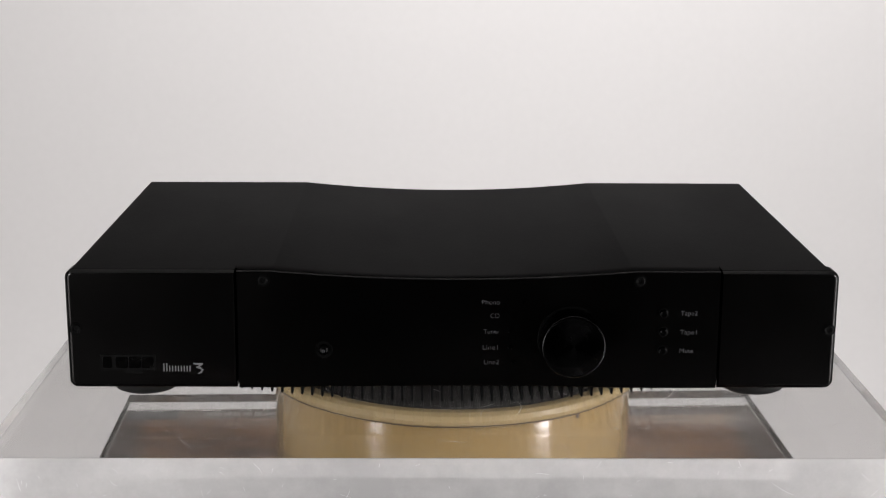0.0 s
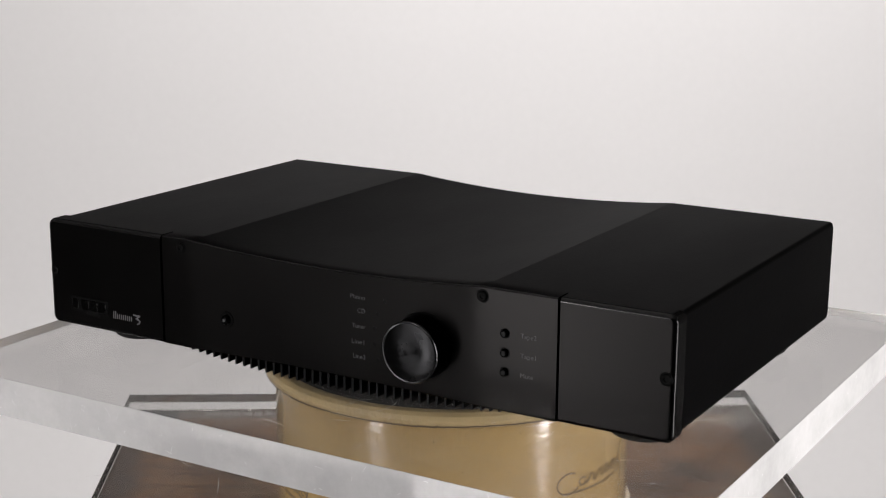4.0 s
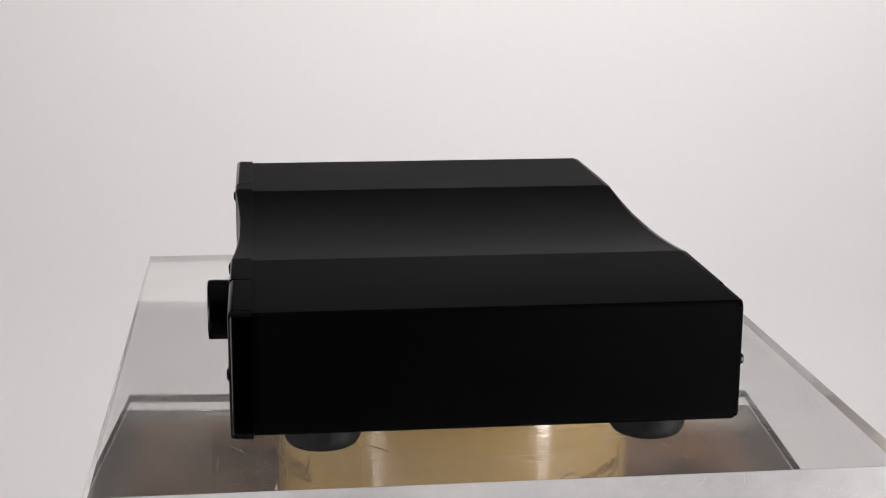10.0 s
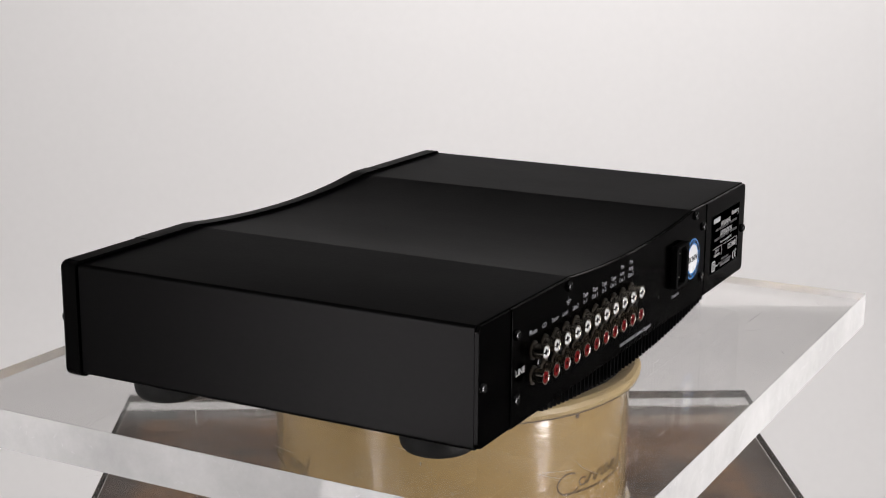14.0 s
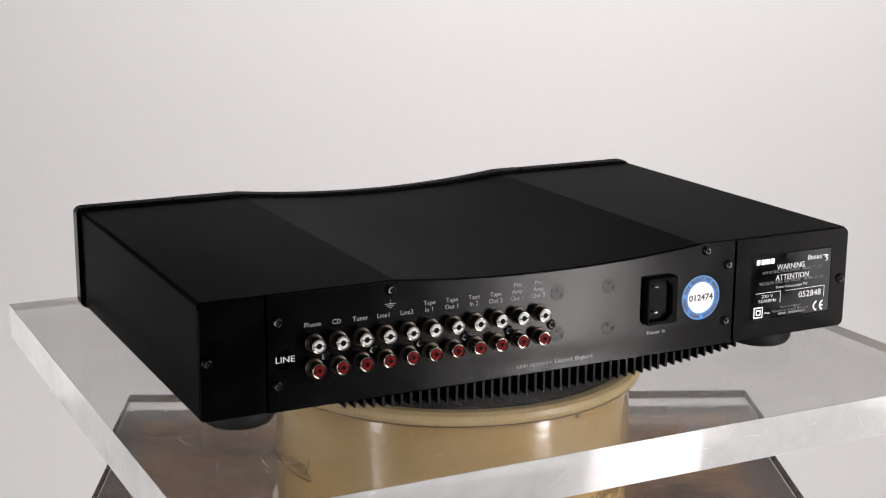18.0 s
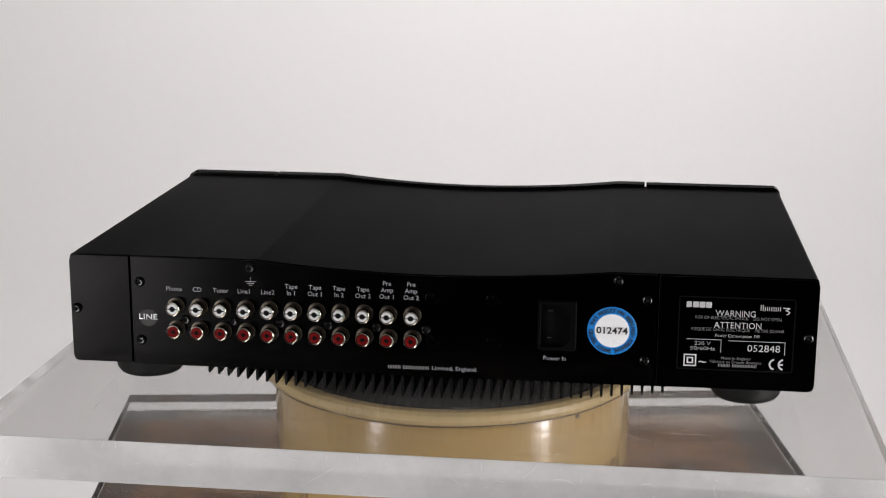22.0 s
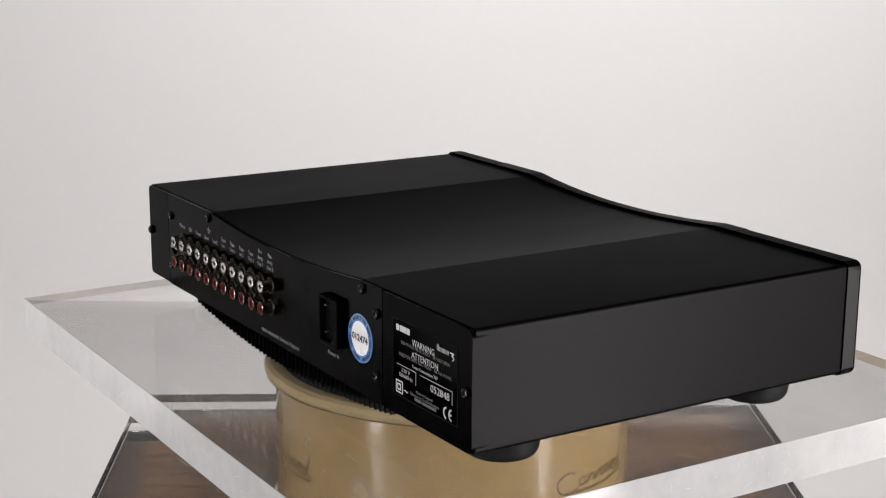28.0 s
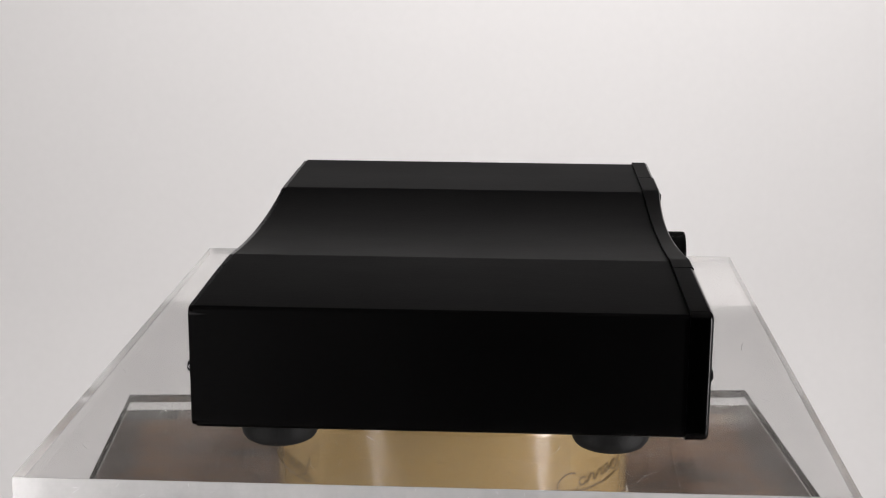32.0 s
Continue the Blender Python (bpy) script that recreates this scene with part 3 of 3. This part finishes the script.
def preamplifier():
    amp = thing("preamplifier", "black satin hi-fi preamplifier with shallow dipped top and finned heatsink", "preamplifier", (0, 0, PLATE_TOP))
    base = (0, 0, FOOT)
    head, socket = screw_meshes()
    # Flat near-black disc; the counterbore's shade is put into its colour.
    sunk = mesh_of(lathe([(0, 0.0002), (0.0034, 0.0002), (0.0036, 0.0003), (0.0038, 0.0)], 28), PLASTIC)
    cap = mesh_of(lathe([(0, 0.0003), (0.0012, 0.0003), (0.0014, 0.0009), (0.0022, 0.0011), (0.0028, 0.0008), (0.0030, 0.0002)], 24), BADGE)

    def screw(x, z, y, rear):
        s = part("screw", head, None, amp, "black socket head screw", (x, y, z + FOOT), (-90 if rear else 90, 0, 0))
        part("socket", socket, None, s)

    def sunk_screw(x, z, y):
        well = part("screw", sunk, None, amp, "black socket head screw on a near-black disc for its counterbore", (x, y, z + FOOT), (90, 0, 0))
        part("head", cap, None, well)

    # casing
    part("lid", slab(outline(X0 + 0.0010, X1 - 0.0022, -0.0007, 0.0658, 0.0024, "abcd"), 0.1256, -0.1316, 0.0), LID, amp, "black satin folded metal cover", base)
    # fascia in three pieces
    F0, FB, ZT, ZB = -0.1434, -0.1311, 0.0674, -0.0024
    ends = [slab(outline(X0, -0.1263, ZB, ZT, 0.0050, "ad"), F0, FB, 0.0030, 6), slab(outline(0.1500, X1, ZB, ZT, 0.0050, "bc"), F0, FB, 0.0030, 6)]
    # only a fine edge at the joints with the centre piece
    for bm, joint in zip(ends, (-0.1263, 0.1500)):
        for v in bm.verts:
            if abs(v.co.x - joint) < 0.0031:
                v.co.x = joint + (v.co.x - joint) * 0.15
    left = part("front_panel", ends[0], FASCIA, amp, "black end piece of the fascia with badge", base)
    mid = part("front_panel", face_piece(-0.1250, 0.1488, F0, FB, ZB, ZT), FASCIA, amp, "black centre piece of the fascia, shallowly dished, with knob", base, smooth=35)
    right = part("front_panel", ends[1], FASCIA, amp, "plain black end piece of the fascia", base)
    # tops take the cover's finish; upper bevels carry a painted highlight; ends are lighter
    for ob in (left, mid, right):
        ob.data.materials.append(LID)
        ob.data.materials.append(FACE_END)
        ob.data.materials.append(TOP_HIGHLIGHT)
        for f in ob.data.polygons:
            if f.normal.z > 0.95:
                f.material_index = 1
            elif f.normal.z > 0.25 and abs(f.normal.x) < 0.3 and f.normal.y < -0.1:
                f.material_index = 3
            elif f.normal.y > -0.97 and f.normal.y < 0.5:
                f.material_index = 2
    YF = F0 - 0.00012

    def face_y(x):
        return F0 + hollow_depth(x)

    # badge: a block with a tab, in raised gloss black
    part("badge", slab(rounded(-0.2038, 0.0085, -0.1722, 0.0178, 0.0008), F0 - 0.0005, F0 + 0.001, 0.0002), BADGE, left, "raised gloss black badge")
    part("badge_tab", slab(rounded(-0.1905, 0.0064, -0.1802, 0.0086, 0.0005), F0 - 0.0004, F0 + 0.001, 0.0002), BADGE, left, "tab of the badge")
    for i, w in enumerate((0.0050, 0.0066, 0.0066, 0.0066)):
        part("badge_relief", slab(rounded(-0.2024 + 0.0074 * i, 0.0098, -0.2024 + 0.0074 * i + w, 0.0165, 0.0009), F0 - 0.0010, F0, 0.0002), RELIEF, left, "raised block on the badge")
    name_strokes(left, YF, INK_NAME, -0.1683, 0.0100, 0.0165, False)
    part("numeral_mark", slab(curl_mark(-0.1515, 0.0128, 0.0066, 0.0068, 1), YF - 0.0001, YF + 0.0001), INK_NAME, left, "pale grey mark")
    # push button
    ring = part("power_button", lathe([(0, 0.0036), (0.0012, 0.0034), (0.0022, 0.0029), (0.0029, 0.0020), (0.0031, 0.0), (0, 0.0)], 32), BUTTON, mid, "round black push button", (-0.0765, face_y(-0.0765), 0.0205), (90, 0, 0))
    part("collar", lathe([(0.0030, 0.0002), (0.0046, 0.0003), (0.0049, 0.0003), (0.0051, 0.0)], 32), PLASTIC, mid, "dark hole ring", (-0.0765, face_y(-0.0765), 0.0205), (90, 0, 0))
    part("button_mark", lathe([(0.0005, 0.0001), (0.0009, 0.0)], 20), INK_DIM, ring, "", (0, 0, 0.0036))
    for x, z in ((0.0376, 0.0481), (0.0327, 0.0400), (0.0304, 0.0314), (0.0304, 0.0218), (0.0325, 0.0127)):
        part("indicator", lathe([(0, 0.0002), (0.0008, 0.0002), (0.0013, 0.0001), (0.0014, -0.0002)], 16), BUTTON, mid, "tiny dark indicator lens", (x, face_y(x), z), (90, 0, 0))
    small = mesh_of(lathe([(0, 0.0024), (0.0014, 0.0023), (0.0021, 0.0018), (0.0023, 0.0006), (0.0024, 0.0), (0, 0)], 24), BUTTON)
    hollow = mesh_of(lathe([(0.0024, 0.0002), (0.0028, 0.0002), (0.0030, 0.0)], 24), BADGE)
    for z in (0.0428, 0.0318, 0.0208):
        b = part("small_button", small, None, mid, "small round black button", (0.1174, F0, z), (90, 0, 0))
        part("button_ring", hollow, None, b)
    for word, z, wide in (("Phono", 0.0481, 0.0100), ("CD", 0.0400, 0.0052), ("Tuner", 0.0307, 0.0092), ("Line1", 0.0212, 0.0086), ("Line2", 0.0124, 0.0086)):
        writing(word, 0.0039, 0.0242, z, face_y(0.0246) - 0.0002, mid, INK_DIM, align="RIGHT", width=wide, weight=-0.014)
    for word, z, wide in (("Tape2", 0.0427, 0.0096), ("Tape1", 0.0315, 0.0094), ("Mute", 0.0204, 0.0077)):
        writing(word, 0.0039, 0.1269, z, YF, mid, INK_DIM, align="LEFT", width=wide, weight=-0.014)
    # knob
    knob = part("knob", lathe([(0, 0.0140), (0.0060, 0.0141), (0.0168, 0.0143), (0.0176, 0.0140), (0.0180, 0.0134), (0.0181, 0.0124), (0.0181, -0.0010), (0.0178, -0.0025), (0, -0.0025)], 96), KNOB, mid, "large round black volume knob", (0.0651, F0 - 0.0005, 0.0269), (90, 0, 0))
    # Raised near-black ring; the shade of the knob's recess is in its colour.
    part("recess_shade", lathe([(0.0178, 0.0004), (0.0190, 0.0005), (0.0193, 0.0003), (0.0194, -0.0010)], 96), PLASTIC, mid, "dark ring painted for the recess round the knob", (0.0651, face_y(0.0651), 0.0269), (90, 0, 0))
    part("knob_edge", lathe([(0.0167, 0.01437), (0.0173, 0.0145), (0.0178, 0.0143), (0.0181, 0.0137)], 96), NICKEL_DARK, knob, "polished edge of the knob")
    for x, z in ((-0.1100, 0.0617), (0.1032, 0.0617), (-0.2168, 0.0329), (0.2119, 0.0331)):
        sunk_screw(x, z, F0)
    # rear panels
    R0, RB = 0.1280, 0.1258
    label_panel = part("rear_panel", slab(outline(X0 + 0.0008, -0.1326, 0.0, 0.0653, 0.0040, "ad"), R0, 0.1180, 0.00015), REAR_END, amp, "black rear end piece with warning label", base)
    rear = part("rear_panel", slab(outline(-0.1312, 0.1766, -0.0004, 0.0654, 0.0004, ""), R0 + 0.0004, RB, 0.00015), REAR, amp, "black rear connector panel", base)
    plain = part("rear_panel", slab(outline(0.1780, X1 - 0.0024, 0.0, 0.0653, 0.0040, "bc"), R0, RB, 0.00015), REAR_END, amp, "plain black rear end piece", base)
    for ob in (label_panel, plain):
        ob.data.materials.append(LID)
        for f in ob.data.polygons:
            if abs(f.normal.x) > 0.95:
                f.material_index = 1
    RY = R0 + 0.0004
    RT = RY + 0.00012
    for x, z in ((0.2107, 0.0326), (-0.2166, 0.0320), (0.1042, 0.0611), (-0.1095, 0.0613), (0.1713, 0.0503), (0.1717, 0.0146), (-0.1260, 0.0508), (-0.1256, 0.0150)):
        screw(x, z, RY, True)
    # phono sockets: nickel barrel, coloured insert, dark bore
    flange = mesh_of(lathe([(0.0053, 0.0), (0.0053, 0.0005), (0.0050, 0.0008), (0.0041, 0.0010)], 28), FLANGE)
    barrel = mesh_of(lathe([(0.0042, 0.0006), (0.0041, 0.0014), (0.0041, 0.0070), (0.0034, 0.0070), (0.0034, 0.0060), (0, 0.0060)], 28), NICKEL_SIDE)
    lip = mesh_of(lathe([(0.0041, 0.0069), (0.00413, 0.0073), (0.0041, 0.0077), (0.0040, 0.0078), (0.0038, 0.0077), (0.0036, 0.0069)], 28), NICKEL)
    ins = [mesh_of(lathe([(0.0032, 0.0062), (0.0032, 0.0072), (0.0030, 0.0076), (r, 0.0077), (r - 0.0001, 0.0063), (0, 0.0063)], 24), m) for m, r in ((WHITE_PL, 0.0017), (RED_PL, 0.0014))]
    bore = mesh_of(lathe([(0.0017, 0.0074), (0.0014, 0.0069), (0.0, 0.0069)], 16), HOLE, 0)
    notch = [mesh_of(block((-0.0031, -w, 0.0074), (0.0031, w, 0.00776)), HOLE, 0) for w in (0.0003, 0.00014)]
    for i in range(11):
        x = 0.1499 - 0.01412 * i
        for k, z in enumerate((0.0363, 0.0223)):
            j = part("phono_socket", barrel, None, amp, ("white" if k == 0 else "red") + " phono socket in nickel barrel", (x, RY, z + FOOT), (-90, 0, 0))
            part("flange", flange, None, j, "nickel flange darkened for the panel it mirrors")
            part("lip", lip, None, j, "bright nickel lip")
            part("insert", ins[k], None, j, "white plastic insert" if k == 0 else "red plastic insert")
            part("bore", bore, None, j)
            part("notch", notch[k], None, j)
    for i in range(6):
        screw(0.1440 - 0.0287 * i, 0.0281, RY - 0.0004, True)
    heads = (("Phono",), ("CD",), ("Tuner",), ("Line1",), ("Line2",), ("Tape", "In 1"), ("Tape", "Out 1"), ("Tape", "In 2"), ("Tape", "Out 2"), ("Pre", "Amp", "Out 1"), ("Pre", "Amp", "Out 2"))
    for i, lines in enumerate(heads):
        for k, word in enumerate(reversed(lines)):
            writing(word, 0.0039, 0.1507 - 0.01413 * i, 0.0467 + 0.0040 * k, RT, rear, INK, rear=True, squeeze=0.97)
    for k, w in enumerate((0.0066, 0.0044, 0.0022)):
        part("earth_sign", block((0.1043 - w / 2, RT - 0.0001, 0.0528 - 0.0011 * k), (0.1043 + w / 2, RT + 0.0001, 0.0531 - 0.0011 * k)), INK, rear, smooth=0)
    part("earth_sign", block((0.1042, RT - 0.0001, 0.0531), (0.1044, RT + 0.0001, 0.0555)), INK, rear, smooth=0)
    part("round_sticker", lathe([(0, 0.0002), (0.0053, 0.0002), (0.0054, 0.0)], 40), CLEARDISC, rear, "glossy clear round sticker", (0.1668, RY, 0.0285), (-90, 0, 0))
    writing("LINE", 0.0050, 0.1670, 0.0290, RY + 0.0004, rear, INK_LABEL, rear=True, width=0.0110, weight=0.0)
    for x, z in ((-0.0034, 0.0470), (-0.0038, 0.0219), (-0.0389, 0.0474), (-0.0393, 0.0217)):
        part("glue_mark", lathe([(0, 0.00005), (0.0044, 0.00005), (0.0046, 0.0)], 32), SMUDGE, rear, "faint round mark left by an old sticker", (x, RY, z), (-90, 0, 0))
    # maker's line kept as bars, place of making as letters
    bars([0.0005, 0.0004] * 4 + [-0.0006] + [0.0005, 0.0004] * 8, 0.0020, 0.0230, 0.0046, RT, rear, INK_MID, rear=True, gap=0.26)
    writing("Limited, England.", 0.0036, -0.0162, 0.0048, RT, rear, INK, rear=True, width=0.0265)
    # mains inlet
    inlet = part("mains_inlet", block((-0.0864, RY - 0.0005, 0.0197), (-0.0642, RY + 0.0006, 0.0491), 0.0003), BADGE, amp, "black recessed mains inlet", base, smooth=0)
    part("inlet_frame", frame_ring(rounded(-0.0864, 0.0197, -0.0642, 0.0491, 0.0018), chamfered(-0.0824, 0.0221, -0.0660, 0.0469, 0.0042), RY, RY + 0.0046), PLASTIC, inlet, "black plastic frame", smooth=30)
    for x, z in ((-0.0712, 0.0432), (-0.0712, 0.0272)):
        part("pin", block((x - 0.0014, RY + 0.0006, z - 0.0003), (x + 0.0014, RY + 0.0036, z + 0.0003), 0.0001), BRASS, inlet, "metal pin", smooth=0)
    writing("Power In", 0.0037, -0.0742, 0.0138, RT, rear, INK, rear=True)
    # test sticker with letters round its ring
    SX, SZ = -0.1066, 0.0318
    part("test_sticker", lathe([(0, 0.0002), (0.0140, 0.0002), (0.0142, 0.0)], 64), BLUE, rear, "round blue safety test sticker", (SX, RY, SZ), (-90, 0, 0))
    part("sticker_centre", lathe([(0, 0.0003), (0.0098, 0.0003), (0.0099, 0.0002)], 64), PAPER, rear, "white centre of the sticker", (SX, RY, SZ), (-90, 0, 0))
    writing("012474", 0.0055, SX, SZ, RY + 0.0004, rear, INK_DARK, rear=True, width=0.0178, weight=0.02)
    ring_text = "THIS PRODUCT HAS BEEN HIGH POTENTIAL SAFETY TESTED  "
    for k, ch in enumerate(ring_text):
        if ch == " ":
            continue
        a = math.pi / 2 + 1.25 - 2 * math.pi * k / len(ring_text)
        writing(ch, 0.0030, SX - 0.0119 * math.cos(a), SZ + 0.0119 * math.sin(a), RY + 0.0003, rear, INK_DARK, rear=True, turn=math.degrees(a) - 90, weight=0.03)
    # warning label
    L = label_panel
    LX0, LX1, LZ0, LZ1 = -0.1446, -0.2080, 0.0118, 0.0534
    part("warning_label", slab(rounded(LX1, LZ0, LX0, LZ1, 0.0006), R0 + 0.00025, R0 - 0.0001), FOIL, L, "glossy black printed warning label")
    LY = R0 + 0.0004
    part("label_border", slab(rounded(LX1 - 0.0009, LZ0 - 0.0009, LX0 + 0.0009, LZ1 + 0.0009, 0.0014), R0 + 0.00012, R0 - 0.0001), BADGE, L, "black border of the label")
    for i, w in enumerate((0.0034, 0.0038, 0.0038, 0.0038)):
        part("logo_block", slab(rounded(-0.1480 - 0.0036 * i - w + 0.0005, 0.0478, -0.1480 - 0.0036 * i, 0.0512, 0.0005), LY + 0.00005, LY - 0.0001), INK_LABEL, L, "white logo block")
    name_strokes(L, LY, INK_LABEL, -0.1890, 0.0488, 0.0119, True)
    part("numeral_mark", slab(curl_mark(-0.2013, 0.0494, 0.0046, 0.0045, -1), LY + 0.00005, LY - 0.0001), INK_LABEL, L, "white mark")
    for body, size, x, z, wide, ink in (
            ("WARNING", 0.0051, -0.1757, 0.0447, 0.0222, INK_LABEL), ("ATTENTION", 0.0051, -0.1772, 0.0378, 0.0263, INK_LABEL),
            ("RISK OF ELECTRICAL SHOCK    DO NOT OPEN", 0.0027, -0.1772, 0.0421, 0.0478, INK_MID),
            ("RISQUE DE CHOC ELECTRIQUE    NE PAS OUVRIR", 0.0027, -0.1771, 0.0352, 0.0518, INK_MID),
            ("Power Consumption 7W", 0.0028, -0.1772, 0.0317, 0.0250, INK_LABEL), ("230 V", 0.0031, -0.1578, 0.0267, 0.0090, INK_LABEL),
            ("50/60Hz", 0.0031, -0.1580, 0.0237, 0.0141, INK_LABEL), ("052848", 0.0058, -0.1922, 0.0247, 0.0182, INK_LABEL),
            ("Made in England", 0.0024, -0.1768, 0.0184, 0.0163, INK_MID), ("Fabriqu\u00e9 en Grande Bretagne", 0.0024, -0.1768, 0.0162, 0.0288, INK_MID)):
        writing(body, size, x, z, LY, L, ink, rear=True, width=wide, weight=-0.004 if size > 0.004 else -0.014)
    bars([0.0005, 0.0004] * 4 + [-0.0006] + [0.0005, 0.0004] * 8, 0.0016, -0.1672, 0.0141, LY, L, INK_MID, rear=True, gap=0.26)
    # conformity mark: two open arcs, the second with a middle stroke
    for k, cx in enumerate((-0.1988, -0.2038)):
        arc = [radians(100 + 160 * i / 20) for i in range(21)]
        ring = [(cx - 0.0034 * math.cos(a), 0.0158 + 0.0034 * math.sin(a)) for a in arc] + [(cx - 0.0024 * math.cos(a), 0.0158 + 0.0024 * math.sin(a)) for a in reversed(arc)]
        part("arc_mark", slab(ring[::-1], LY + 0.00005, LY - 0.0001), INK_LABEL, L, "white arc of the mark", smooth=0)
    part("arc_mark", block((-0.2034, LY - 0.0001, 0.0153), (-0.2008, LY + 0.00005, 0.0163)), INK_LABEL, L, "white middle stroke", smooth=0)
    for x0, z0, x1, z1 in ((-0.1682, 0.0290, -0.1487, 0.0293), (-0.1684, 0.0218, -0.1681, 0.0293), (-0.2038, 0.0287, -0.1723, 0.0290), (-0.2040, 0.0214, -0.2037, 0.0290)):
        part("rule", block((x0, LY - 0.0001, z0), (x1, LY + 0.00005, z1)), INK_LABEL, L, smooth=0)
    for a, m in ((0.0036, INK_LABEL), (0.0028, FOIL), (0.0019, INK_LABEL), (0.0010, FOIL)):
        off = 0.00004 * (0.0036 - a) / 0.0008
        part("double_square", block((-0.1512 - a, LY - 0.0001, 0.0166 - a), (-0.1512 + a, LY + 0.00003 + off, 0.0166 + a)), m, L, smooth=0)
    writing("~", 0.0085, -0.1582, 0.0160, LY, L, INK_LABEL, rear=True)
    # a small lean added so the label catches the lamps; joint side stands proud
    lean = 0.4
    pivot = Matrix.Translation((X0 + 0.0020, R0, 0))
    label_panel.matrix_basis = Matrix.Translation((0, 0.0002, FOOT)) @ pivot @ pose(0, 0, 0, 0, 0, lean) @ pivot.inverted()
    # heatsink: a base plate and fins that hang in a shallow arc
    sink = part("heatsink", block((-0.1395, -0.1290, -0.0018), (0.1335, 0.1240, 0.0002), 0.0002), FIN, amp, "black finned heatsink under the case", base, smooth=0)
    n = 47
    for i in range(n):
        x = 0.1312 - 0.00582 * i
        u = (x - XC) / 0.1370
        low = -0.0042 - 0.0101 * (1 - u * u)
        t = 0.00085
        fin = slab([(x - t, -0.0016), (x - t * 0.8, low + 0.0007), (x - t * 0.4, low), (x + t * 0.4, low), (x + t * 0.8, low + 0.0007), (x + t, -0.0016)], -0.1318, 0.1265)
        part("fin", fin, FIN, sink, smooth=0)
    # feet
    foot = mesh_of(lathe([(0, FOOT), (0.0205, FOOT), (0.0212, FOOT - 0.0008), (0.0213, 0.0072), (0.0207, 0.0034), (0.0190, 0.0008), (0.0176, 0.0), (0, 0)], 56), RUBBER)
    for x in (-0.1866, 0.1800):
        for y in (-0.0945, 0.0867):
            part("foot", foot, None, amp, "round black rubber foot", (x, y, 0))
    return amp


turning = [platter(), clear_plate(), preamplifier()]


def motions():
    for ob in turning:
        z = ob.location.z
        walk(ob, [(t, pose(0, 0, z, 0, 0, a)) for t, a in TURN])


motions()
